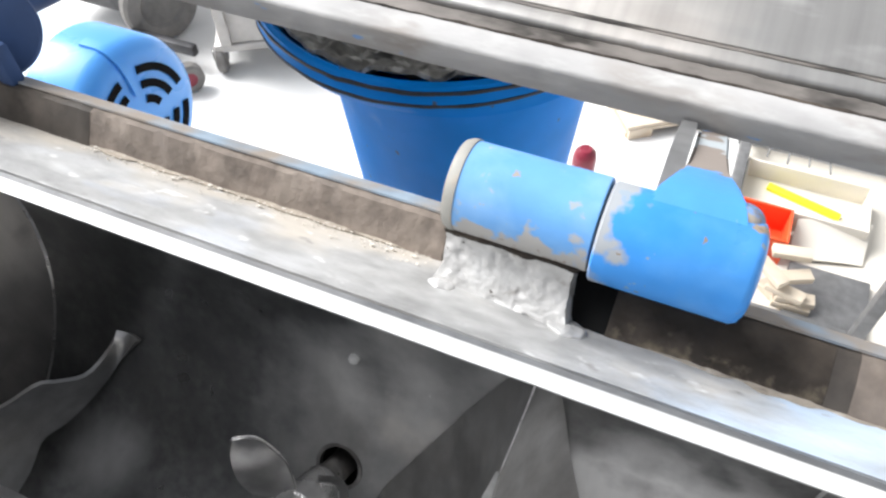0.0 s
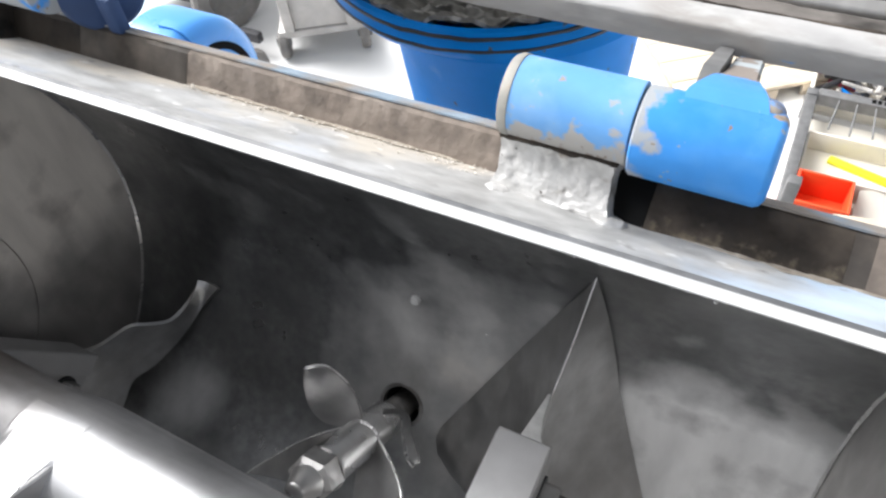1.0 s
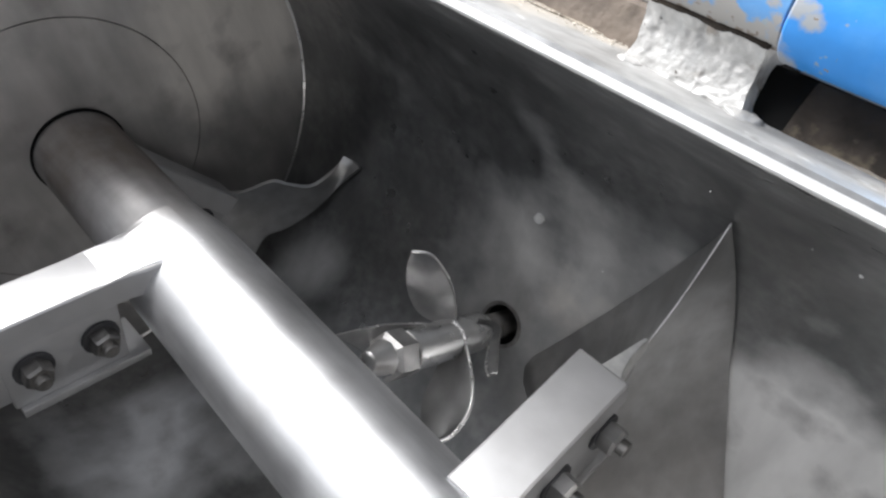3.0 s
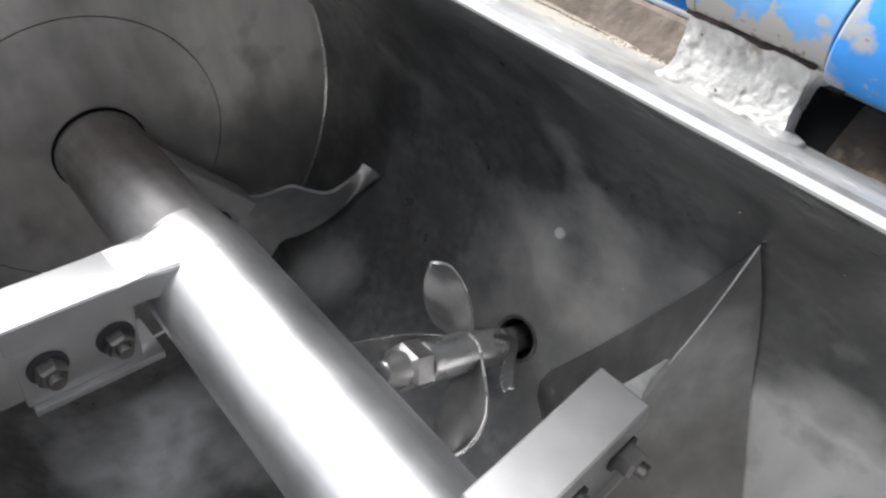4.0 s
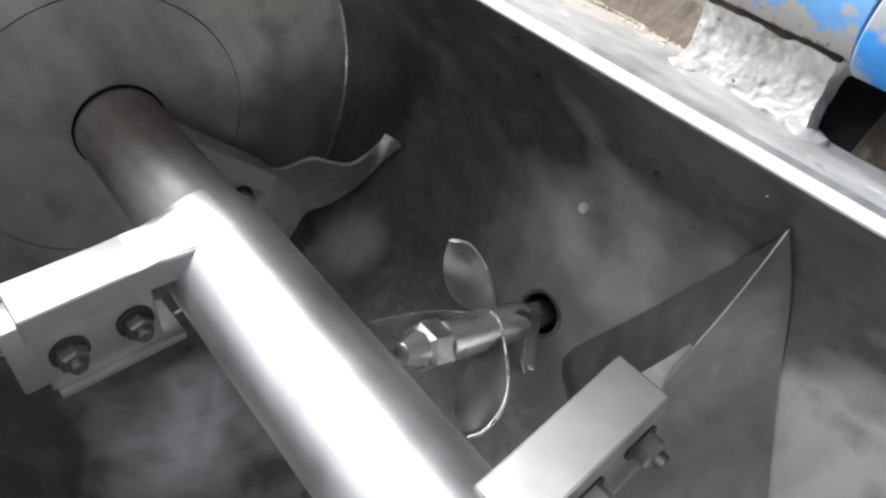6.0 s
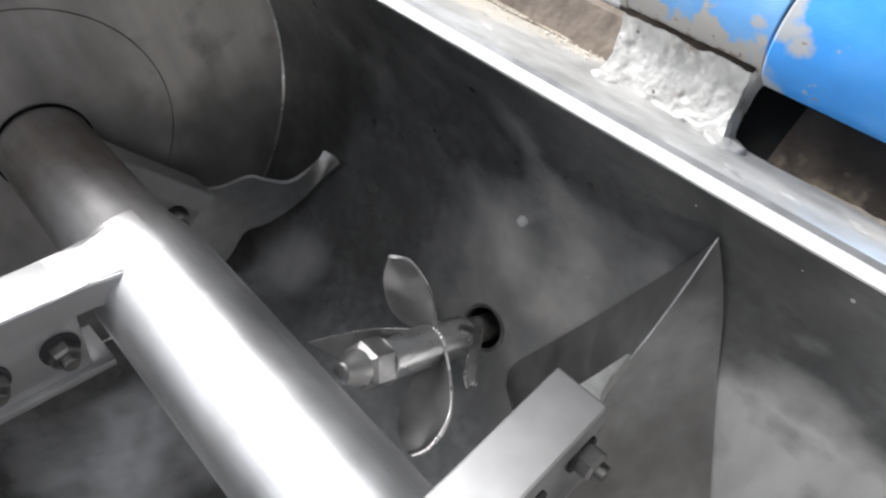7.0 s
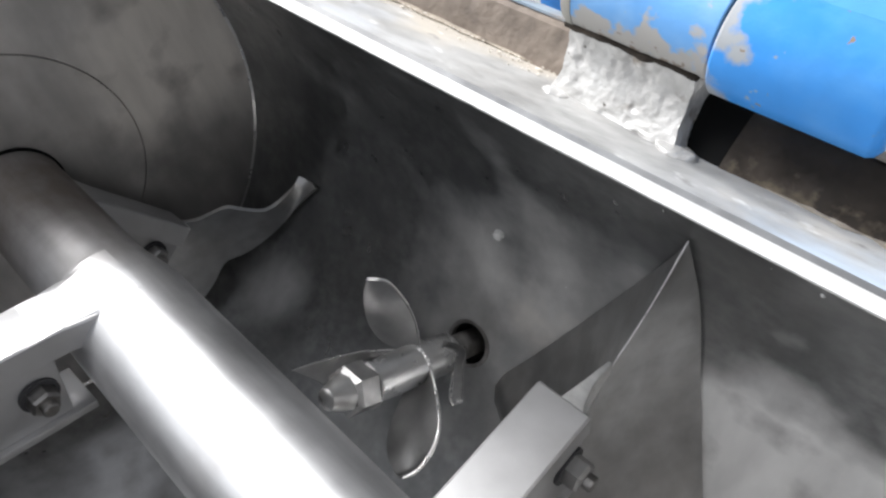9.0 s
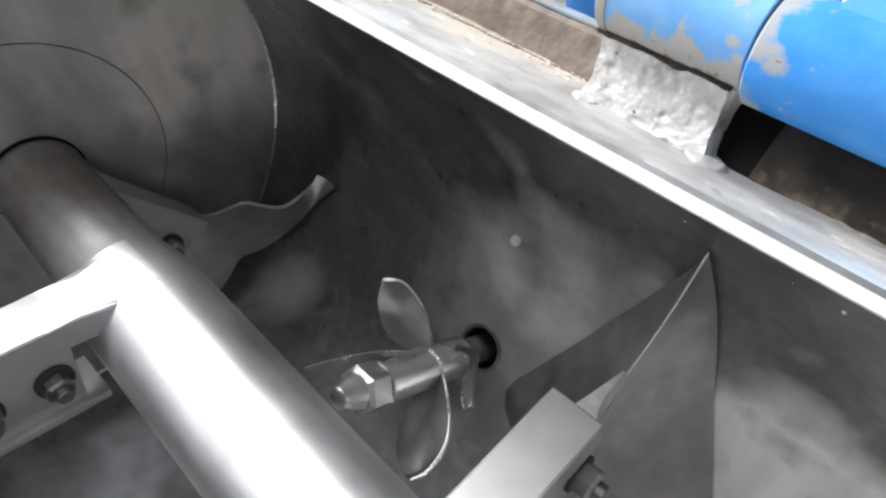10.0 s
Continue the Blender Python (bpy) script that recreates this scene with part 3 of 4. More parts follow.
part("end_weld", lump, M_BARE, lid, "bare tan weld lump on the hinge pipe", smooth=60)


def lug(xa, xb, name, m, lab):
    path = [(0.088, 0.0405), (0.106, 0.0435), (0.126, 0.037), (0.160, 0.014), (0.20, -0.010), (0.252, -0.036)]
    half = [2.3, 1.9, 1.35, 1.02, 0.95, 0.9]
    bm = bmesh.new()
    xm, hw = (xa + xb) / 2, (xb - xa) / 2
    g = []
    for (y, z), w in zip(path, half):
        g.append([bm.verts.new((xm + sx * hw * w, y, z + dz)) for sx, dz in ((-1, 0), (1, 0), (1, -0.016), (-1, -0.016))])
    for p, q in zip(g, g[1:]):
        for k in range(4):
            bm.faces.new((p[k], p[(k + 1) % 4], q[(k + 1) % 4], q[k]))
    bm.faces.new(g[0]), bm.faces.new(g[-1])
    bmesh.ops.bevel(bm, geom=bm.edges[:], offset=0.002, segments=2, affect="EDGES")
    part(name, bm, m, lid, lab)


lug(0.126, 0.149, "hinge_arm", M_BLUEL, "blue painted hinge arm with bare grey patches")
rb = bmesh.new()
side = [[rb.verts.new((x, y, z)) for y, z in ((0.118, 0.012), (0.165, 0.014), (0.25, -0.030), (0.25, -0.050), (0.118, -0.022))] for x in (0.1140, 0.1250)]
for f in side:
    rb.faces.new(f)
for k in range(5):
    rb.faces.new((side[0][k], side[0][(k + 1) % 5], side[1][(k + 1) % 5], side[1][k]))
part("arm_rib", rb, M_STEELLEG, lid, "dark grey web plate beside the hinge arm")
part("hinge_pipe", lathe([(0, 0.0), (PR, 0.001), (PR, 0.085), (0, 0.086)], (-0.473, PY, PZ), (1, 0, 0), 48), M_BLUE, lid, "bright blue painted hinge pipe")
bm = lathe([(0, 0), (0.034, 0), (0.037, 0.003), (0.037, 0.010), (0.034, 0.013), (0, 0.013)], (-0.376, 0.124, 0.000), (0.75, -0.62, 0.25), 40)
box(bm, (-0.358, 0.100, -0.030), (-0.342, 0.113, 0.004), 0.004)
rod((-0.382, 0.130, 0.0), (-0.40, 0.262, -0.030), 0.010, 16, 0, bm)
part("stop_plate", bm, M_NAVY, lid, "dark blue round stop plate with a tab")

# ---- agitator: shaft, arms and ploughs ----
agit = thing("agitator_shaft", (-0.16, AY, AZ), "polished steel agitator shaft carrying bolted plough arms", "agitator")
SR, SN = 0.0645, 0.0560
SA, SD = Vector((X0, AY + 0.013, AZ)), Vector((1, -0.030, 0)).normalized()
SL = (X1 - X0 - 0.002) / SD.x
prof = [(0, 0.001), (SN, 0.001), (SN, 0.205), (SN + 0.0015, 0.222), (SR - 0.003, 0.250), (SR - 0.0008, 0.268), (SR, 0.285), (SR, SL), (0, SL)]
part("shaft", lathe(prof, SA, SD, 128), M_SHAFT, agit, "polished round steel shaft, narrower end brown and painted darker for shade", smooth=60)
part("shaft_seal", lathe([(SN + 0.0005, 0), (SN + 0.003, 0.0), (SN + 0.003, 0.003), (SN + 0.0005, 0.003)], SA + SD * 0.0005, SD, 64, close=True), M_BLACK, agit)


def arm_matrix(x, deg):
    """Local x along the shaft, y outwards along the arm, z along the turning direction."""
    a = radians(deg)
    return Matrix(((1, 0, 0, x), (0, math.cos(a), -math.sin(a), AY), (0, math.sin(a), math.cos(a), AZ), (0, 0, 0, 1)))


def arm(x, deg, r_end, up, back=0.026, bolts=True, flare=1.0):
    """A deep bar welded to the shaft: thick cap on the side up (+1 or -1), web, thin ledge opposite, two through bolts."""
    m = arm_matrix(x, deg)
    bm = bmesh.new()
    g = []
    for r, w, t in ((0.030, 0.006, 0.0), (0.048, 0.004, 0.0), (0.056, 0.0025, 0.0), (0.064, 0.001, 0.0), (0.074, 0.0003, 0.0), (0.10, 0.0, 0.0), (r_end - 0.002, 0.0, 0.0), (r_end, -0.002, 0.002)):
        w *= flare
        z0, z1 = (0.026 * up, (0.054 - t) * up)
        g.append([bm.verts.new(m @ Vector(p)) for p in ((-back - w, r, z0), (0.026 + w, r, z0), (0.026 + w, r, z1), (0.024 + w, r, z1 + 0.0015 * up), (-back + 0.002 - w, r, z1 + 0.0015 * up), (-back - w, r, z1))])
    for p, q in zip(g, g[1:]):
        for k in range(6):
            bm.faces.new((p[k], p[(k + 1) % 6], q[(k + 1) % 6], q[k]))
    bm.faces.new(g[0]), bm.faces.new(g[-1])
    a = part("arm", bm, M_ARM, agit, "flat machined steel arm")
    part("web", bx((-back + 0.003, 0.080, -0.050), (0.0235, r_end - 0.004, 0.050), 0.002, m), M_ARM, a)
    lo, hi = (-0.060, -0.0502) if up > 0 else (0.0502, 0.060)
    part("ledge", bx((-back + 0.001, 0.060, lo), (0.029, r_end - 0.008, hi), 0.001, m), M_ARM, a)
    if bolts:
        for r in ((0.103, 0.166) if up < 0 else (0.100, 0.163)):
            z = 0.006
            for sx, x0 in ((1, 0.024), (-1, back - 0.003)):
                p = m @ Vector((x0 * sx, r, z))
                d = Vector((sx, 0, 0))
                if sx < 0:
                    part("bolt_head", hexnut(p, d, 0.024, 0.009), M_ARM, a, smooth=20)
                    continue
                nut = part("nut", hexnut(p + d * 0.003, d, 0.025, 0.016), M_NUT if up > 0 else M_BOLT, a, smooth=20)
                part("washer", rod(p, p + d * 0.003, 0.0185, 28), M_DARKP, nut, "wide dark washer")
                part("stud", rod(p + d * 0.015, p + d * 0.027, 0.0075, 20, 0.001), M_BOLT, nut)
    return a


def fillet(x, deg, up, back, holder):
    """The smooth weld where an arm's flat top runs into the round shaft."""
    m = arm_matrix(x, deg)
    sy = SA.y - AY + SD.y / SD.x * (x - SA.x)
    cy, cz = sy * math.cos(radians(deg)), -sy * math.sin(radians(deg)) * up
    rows = []
    for i in range(33):
        row = []
        for j in range(41):
            y = -0.012 + 0.112 * j / 40
            e = 0.011 * max(0.0, min(1.0, (0.062 - y) / 0.030)) ** 1.5
            u = -back + 0.001 - e + (back + 0.024 + 2 * e) * i / 32
            side = max(0.0, -back + 0.001 - u, u - 0.025) / e if e > 1e-5 else 0.0
            r2 = SR * SR - (y - cy) ** 2
            round_z = cz + (math.sqrt(r2) if r2 > 0 else -math.sqrt(-r2) * 0.8)
            flat_z = 0.0558 - 0.0012 * max(0, (y - 0.070) / 0.030) - 0.022 * side ** 1.7
            k = 0.011
            h = max(0.0, 1 - abs(round_z - flat_z) / k)
            z = max(round_z, flat_z) + k * 0.25 * h * h * (1 - side) + 0.0002 - 0.0014 * max(0, side - 0.9) / 0.1
            row.append(m @ Vector((u, y, z * up)))
        rows.append(row)
    part("weld_fillet", sheet(rows, 0.0004), M_SHAFT, holder, smooth=70)


def plough(x, deg, r_end):
    """V-shaped share: two curved wings from a ridge to the drum wall, on a shank from the arm's end."""
    n, k = 22, 8
    ridge, right, left = [], [], []
    for i in range(n + 1):
        u = i / n
        a = deg + 20.6 - 67 * u
        rr = RAD - 0.004 - 0.100 * min(u / 0.34, 1) ** 0.9 - 0.055 * max(0, (u - 0.34) / 0.66)
        ridge.append((x + 0.012 - 0.045 * min(u, 0.31), a, rr))
        cut = 1 - 0.30 * max(0, (u - 0.86) / 0.14) ** 2
        right.append((x + 0.012 + 0.143 * u ** 1.75 + 0.005 * math.sin(math.pi * min(1, u / 0.5)), a, RAD - 0.003))
        left.append((x + 0.012 - 0.195 * u ** 1.2 * cut, a, RAD - 0.003))
    made = []
    for edge in (right, left):
        rows = []
        for p, q in zip(ridge, edge):
            row = []
            for j in range(k + 1):
                t = j / k
                bulge = 0.10 * math.sin(math.pi * t)
                row.append(polar(p[0] + (q[0] - p[0]) * (t - bulge * 0.6), p[1], p[2] + (q[2] - p[2]) * (t + bulge * 0.35)))
            rows.append(row)
        made.append(rows)
    bm = bmesh.new()
    for rows in made:
        sheet(rows, 0.0008, bm)
    share = part("plough_share", bm, M_BLADE, agit, "curved V-shaped steel plough share", smooth=50)
    # bright worn ridge
    rb = bmesh.new()
    g = []
    for i, p in enumerate(ridge[:9]):
        c = polar(p[0], p[1], p[2])
        er = (polar(0, p[1], 1) - polar(0, p[1], 0))
        g.append([rb.verts.new(c + Vector((dx, 0, 0)) - er * h) for dx, h in ((-0.0006, -0.002), (-0.0003, 0.0007), (0.0003, 0.0007), (0.0006, -0.002))])
    for p, q in zip(g, g[1:]):
        for j in range(4):
            rb.faces.new((p[j], p[(j + 1) % 4], q[(j + 1) % 4], q[j]))
    rb.faces.new(g[0]), rb.faces.new(g[-1])
    part("ridge", rb, M_WELD, share, "bright worn cutting edge")
    shank(x, deg, r_end, 0.262, share)


def shank(x, deg, r_end, tip, holder):
    """Tapered bright neck from an arm's end."""
    m = arm_matrix(x, deg)
    sb = bmesh.new()
    g = []
    for r, hx, z0, z1, dx in ((r_end - 0.03, 0.013, -0.006, 0.040, 0.004), (r_end + 0.001, 0.013, -0.006, 0.040, 0.004), (r_end + 0.22 * (tip - r_end), 0.0085, -0.006, 0.034, 0.001), (r_end + 0.5 * (tip - r_end), 0.0048, -0.006, 0.027, -0.001), (tip, 0.0018, -0.006, 0.013, -0.002)):
        g.append([sb.verts.new(m @ Vector((dx + sx * hx, r, z))) for sx, z in ((-1, z0), (1, z0), (1, z1), (-1, z1))])
    for p, q in zip(g, g[1:]):
        for j in range(4):
            sb.faces.new((p[j], p[(j + 1) % 4], q[(j + 1) % 4], q[j]))
    sb.faces.new(g[0]), sb.faces.new(g[-1])
    bmesh.ops.bevel(sb, geom=sb.edges[:], offset=0.0009, segments=2, affect="EDGES")
    part("shank", sb, M_WELD, holder, "bright welded shank")


arm(0.052, -2, 0.190, 1, flare=0.1)
plough(0.052, -2, 0.190)
near_arm = arm(-0.356, 164, 0.196, -1, 0.031)
fillet(-0.356, 164, -1, 0.031, near_arm)
part("shank", bx((-0.018, 0.186, -0.046), (0.022, 0.214, 0.040), 0.003, arm_matrix(-0.356, 164)), M_ARM, near_arm)
arm(-0.575, -60, 0.20, 1)

# half share of the far arm, which scrapes along the end wall
def curve(pts, f):
    """A point at f (0 to 1) on the smooth curve through pts."""
    t = f * (len(pts) - 1)
    k = min(int(t), len(pts) - 2)
    t -= k
    p0, p1, p2, p3 = (Vector(pts[i]) for i in (max(k - 1, 0), k, k + 1, min(k + 2, len(pts) - 1)))
    return 0.5 * (2 * p1 + (p2 - p0) * t + (2 * p0 - 5 * p1 + 4 * p2 - p3) * t * t + (3 * p1 - p0 - 3 * p2 + p3) * t ** 3)


rows = []
tops = [(-0.598, -60, 0.180), (-0.590, -48, 0.195), (-0.575, -44, 0.228), (-0.548, -36, 0.250), (-0.532, -35.5, 0.272), (-0.518, -35, 0.300), (-0.512, -30.5, 0.330), (-0.515, -27.5, 0.352)]
lows = [(-0.590, -90, 0.315), (-0.588, -77, 0.325), (-0.588, -67, 0.332), (-0.580, -58, 0.320), (-0.565, -53, 0.335), (-0.545, -46, 0.347), (-0.508, -35, 0.352), (-0.474, -27.4, 0.353)]
for i in range(25):
    (xa, aa, ra), (xb, ab, rb_) = curve(tops, i / 24), curve(lows, i / 24)
    rows.append([polar(xa + (xb - xa) * t, aa + (ab - aa) * t, ra + (rb_ - ra) * t + 0.006 * math.sin(math.pi * t)) for t in (0, 0.2, 0.4, 0.6, 0.8, 1)])
part("plough_share", sheet(rows, 0.005), M_BLADE, agit, "half plough share beside the end wall", smooth=50)

# ---- chopper: radial spindle through the wall with bent blades ----
chop = thing("chopper", polar(CHX, CHA, RAD), "small steel chopper with four bent blades and a cone nut", "chopper")
CIN = (polar(0, CHA, 0) - polar(0, CHA, 1)).normalized()
CE2 = Vector((0, math.cos(radians(CHA + 90)), math.sin(radians(CHA + 90))))


def ch(r, ex, e2):
    return polar(CHX, CHA, r) + Vector((ex, 0, 0)) + CE2 * e2


part("spindle", rod(ch(0.41, 0, 0), ch(0.30, 0, 0), 0.0175, 32), M_BOLT, chop)
part("hub", lathe([(0, 0), (0.0235, 0), (0.0245, 0.002), (0.0245, 0.143), (0.0235, 0.145), (0, 0.145)], ch(0.310, 0, 0), CIN, 40), M_BRIGHT, chop, "shiny turned hub")
part("hub_collar", lathe([(0, 0), (0.0265, 0), (0.0275, 0.0015), (0.0265, 0.004), (0, 0.004)], ch(0.166, 0, 0), CIN, 40), M_BRIGHT, chop)
part("cone_nut", lathe([(0, 0), (0.0285, 0), (0.0285, 0.026), (0.023, 0.031), (0, 0.031)], ch(0.1615, 0, 0), CIN, 6), M_NUT, chop, smooth=20)
part("spindle_tip", lathe([(0, 0), (0.0215, 0), (0.0205, 0.008), (0.012, 0.030), (0.009, 0.032), (0, 0.032)], ch(0.136, 0, 0), CIN, 24), M_BRIGHT, chop)


def bent_blade(rows, cup=0.004, edge=1, wide=0.0016):
    """A curved petal between two edges: rows of (r, ex, e2) pairs from root to tip, smoothed between, with a bright ground edge."""
    one, two = [ch(*a) for a, b in rows], [ch(*b) for a, b in rows]
    out = []
    for i in range(25):
        a, b = curve(one, i / 24), curve(two, i / 24)
        out.append([a.lerp(b, t) - CIN * cup * math.sin(math.pi * t) for t in (0, 0.17, 0.34, 0.5, 0.66, 0.83, 1)])
    blade = part("blade", sheet(out, 0.003), M_PETAL, chop, smooth=60)
    eb = bmesh.new()
    g = []
    for i in range(25):
        c = curve(two if edge else one, i / 24)
        along = (curve(two if edge else one, min(1, i / 24 + 0.02)) - curve(two if edge else one, max(0, i / 24 - 0.02))).normalized()
        m = axis_frame(c, along)
        rad = wide * min(0.55 + 0.6 * i / 24, 0.3 + 3 * (24 - i) / 24) * (1 + 0.25 * noise.noise(c * 90))
        g.append([eb.verts.new(m @ Vector((rad * math.cos(2 * math.pi * k / 8), rad * math.sin(2 * math.pi * k / 8), 0))) for k in range(8)])
    for p, q in zip(g, g[1:]):
        for k in range(8):
            eb.faces.new((p[k], p[(k + 1) % 8], q[(k + 1) % 8], q[k]))
    eb.faces.new(g[0]), eb.faces.new(g[-1])
    part("ground_edge", eb, M_BRIGHT, blade, "bright ground edge", smooth=60)


bent_blade([((0.246, -0.022, 0.008), (0.252, -0.003, 0.022)), ((0.232, -0.045, 0.012), (0.233, -0.011, 0.060)), ((0.210, -0.056, 0.036), (0.212, -0.020, 0.086)), ((0.193, -0.060, 0.068), (0.196, -0.038, 0.102)), ((0.187, -0.061, 0.092), (0.187, -0.059, 0.096))], wide=0.0012)
bent_blade([((0.250, 0.003, -0.006), (0.251, 0.006, 0.020)), ((0.215, 0.018, -0.035), (0.242, 0.036, 0.002)), ((0.190, 0.035, -0.056), (0.215, 0.073, -0.013)), ((0.172, 0.056, -0.064), (0.195, 0.089, -0.029)), ((0.162, 0.077, -0.064), (0.172, 0.094, -0.047)), ((0.158, 0.085, -0.060), (0.158, 0.087, -0.058))], cup=0.008, wide=0.0026)
bent_blade([((0.288, 0.004, 0.016), (0.295, -0.004, 0.020)), ((0.265, 0.038, 0.038), (0.272, 0.041, 0.043)), ((0.238, 0.057, 0.034), (0.236, 0.068, 0.041)), ((0.208, 0.079, 0.028), (0.204, 0.094, 0.036)), ((0.195, 0.091, 0.028), (0.200, 0.096, 0.032))], cup=0.001, edge=0, wide=0.0034)
bent_blade([((0.275, -0.012, -0.022), (0.262, -0.020, 0.004)), ((0.250, -0.034, -0.034), (0.228, -0.050, -0.008)), ((0.218, -0.040, -0.038), (0.190, -0.066, -0.016)), ((0.172, -0.046, -0.044), (0.140, -0.083, -0.032))], cup=0.002)
# weld bead over the hub
wb = bmesh.new()
for k in range(15):
    a = radians(-62 + 11 * k)
    r = bmesh.ops.create_icosphere(wb, subdivisions=2, radius=0.0030 + 0.0006 * (k % 2))
    c = ch(0.252 - 0.0006 * k, 0.0245 * math.cos(a), 0.0245 * math.sin(a))
    for v in r["verts"]:
        v.co = v.co + c
part("weld_bead", wb, M_BRIGHT, chop)
# bright stub of a plug in the wall, and a small drip beside the rim
plug = lathe([(0, 0), (0.0068, 0), (0.0068, 0.004), (0.0050, 0.0065), (0, 0.0065)], polar(-0.158, -10.3, RAD - 0.0005), (0.2, -1, 0.3), 8)
part("wall_plug", plug, M_WELD, mixer, "small bright plug in the wall")
bm = bmesh.new()
rngs = random.Random(12)
for k in range(4):
    r = bmesh.ops.create_icosphere(bm, subdivisions=2, radius=0.0018 if k == 0 else rngs.uniform(0.0005, 0.0009))
    x = 0.169 if k == 0 else rngs.uniform(-0.4, 0.31)
    c = polar(x, 24 if k == 0 else rngs.uniform(-40, 30), RAD - 0.0004)
    for v in r["verts"]:
        v.co = c + Vector((v.co.x * rngs.uniform(0.7, 1.3), v.co.y, v.co.z))
tagged(part("wall_specks", bm, M_WELD), "tiny bright metal specks stuck on the drum wall", "specks", kind="stuff")

# ---- workshop floor and the things behind the mixer ----
FZ = -1.25
gr = bmesh.new()
bmesh.ops.create_grid(gr, x_segments=40, y_segments=40, size=60)
for v in gr.verts:
    v.co.z = FZ
floor = tagged(part("ground", gr, M_FLOOR, smooth=0), "bright pale concrete floor", "floor", kind="structure")

TX, TY, TZ, TR = -0.160, 0.470, -0.70, 0.196
stand = thing("steel_stand", (TX, TY, FZ), "plain grey steel stand under the blue tub", "stand")
part("stand_top", bx((TX - 0.16, TY - 0.16, TZ - 0.03), (TX + 0.16, TY + 0.16, TZ - 0.0005), 0.003), M_STEELLEG, stand)
for sx in (-0.14, 0.14):
    for sy in (-0.14, 0.14):
        part("leg", bx((TX + sx - 0.015, TY + sy - 0.015, FZ), (TX + sx + 0.015, TY + sy + 0.015, TZ - 0.0305), 0.002), M_STEELLEG, stand)
tub = thing("blue_tub", (TX, TY, TZ), "tapered blue plastic tub caked with grey sludge", "tub")
tp = [(0.0, 0.0), (0.095, 0.0), (0.100, 0.006), (0.150, 0.555), (0.155, 0.563), (TR - 0.004, 0.578), (TR, 0.587), (TR + 0.002, 0.594), (TR, 0.599), (TR + 0.001, 0.604), (TR, 0.610), (TR - 0.005, 0.612), (TR - 0.009, 0.609), (0.178, 0.566), (0.140, 0.548), (0.092, 0.012), (0, 0.012)]
tb = lathe(tp, (TX, TY, TZ), (0, 0, 1), 96)
for v in tb.verts:
    v.co.x += 0.020 * max(0, min(1, (TZ + 0.587 - v.co.z) / 0.03))
part("tub_body", tb, M_TUB, tub, "deep blue plastic wall", smooth=50)
for h, o in ((0.590, 0.0025), (0.604, 0.0025)):
    ringb = lathe([(TR - 0.001, h - 0.002), (TR + o, h - 0.0014), (TR + o, h + 0.0014), (TR - 0.001, h + 0.002)], (TX, TY, TZ), (0, 0, 1), 144, close=True)
    part("dirt_band", rumple(ringb, 0.0014, 45), M_DARKP, tub, "dark dirt line under the rim")


def sludge_height(u, v, r):
    """Heaped round the wall, with one deep hollow and crusty lumps."""
    hollow = 0.045 * math.exp(-((u - 0.03) ** 2 + (v + 0.02) ** 2) / 0.0012)
    lumps = 0.018 * noise.noise(Vector((u * 15, v * 15, 1))) + 0.011 * noise.noise(Vector((u * 45, v * 45, 4))) + 0.005 * noise.noise(Vector((u * 120, v * 120, 8)))
    return 0.568 + 0.036 * (r / 0.18) ** 3 - hollow + lumps


rows = [[Vector((TX + r * math.cos(a), TY + r * math.sin(a), TZ + sludge_height(r * math.cos(a), r * math.sin(a), r))) for a in [2 * math.pi * k / 120 for k in range(121)]] for r in [0.002 + 0.179 * i / 44 for i in range(45)]]
tagged(part("sludge", sheet(rows, 0.004), M_SLUDGE, None, smooth=70), "lumpy grey and black sludge in the blue tub", "sludge")

# drive motor
MX, MY, MZ, MR = -0.914, 0.630, -0.667, 0.173
motor = thing("electric_motor", (MX - 0.2, MY, FZ), "light blue electric motor with a slotted fan cover", "motor")
cover = part("fan_cover", lathe([(MR, -0.133), (MR, -0.027), (MR - 0.008, -0.008), (MR - 0.024, 0.005), (MR - 0.047, 0.012), (0.0, 0.0146)], (MX, MY, MZ), (1, 0, 0), 72), M_MOTOR, motor, "bright blue rounded fan cover", smooth=60)
part("motor_body", lathe([(0, -0.56), (MR - 0.013, -0.56), (MR - 0.005, -0.53), (MR - 0.005, -0.1335), (0, -0.1335)], (MX, MY, MZ), (1, 0, 0), 72), M_MOTOR_LIT, motor, "blue motor body, painted pale for glare")
part("motor_base", bx((MX - 0.48, MY - 0.12, FZ), (MX - 0.16, MY + 0.12, MZ - MR + 0.008), 0.005), M_STEELLEG, motor)
# Slots are black strips laid on the cover, in place of dark openings.
for q in range(4):
    for r, half in ((0.053, 22), (0.085, 30), (0.117, 33)):
        a0 = 45 + 90 * q
        bm = bmesh.new()
        g = []
        for k in range(13):
            a = radians(a0 - half + 2 * half * k / 12)
            g.append([Vector((MX + 0.0149 + (0 if r < 0.1 else -0.0016), MY + rr * math.cos(a), MZ + rr * math.sin(a))) for rr in (r - 0.008, r + 0.008)])
        part("slot", sheet(g, 0.002, bm), M_BLACK, cover)

prof = [(MR + 0.001, -0.066), (MR + 0.001, -0.027), (MR - 0.006, -0.005), (MR - 0.024, 0.009), (MR - 0.053, 0.0155), (MR - 0.10, 0.0167)]
rows = [[Vector((MX + h, MY + r * math.cos(radians(a)), MZ + r * math.sin(radians(a)))) for a in (86.5, 88.2, 90, 91.8, 93.5)] for r, h in prof]
part("cover_rib", sheet(rows, 0.004), M_MOTOR, cover)
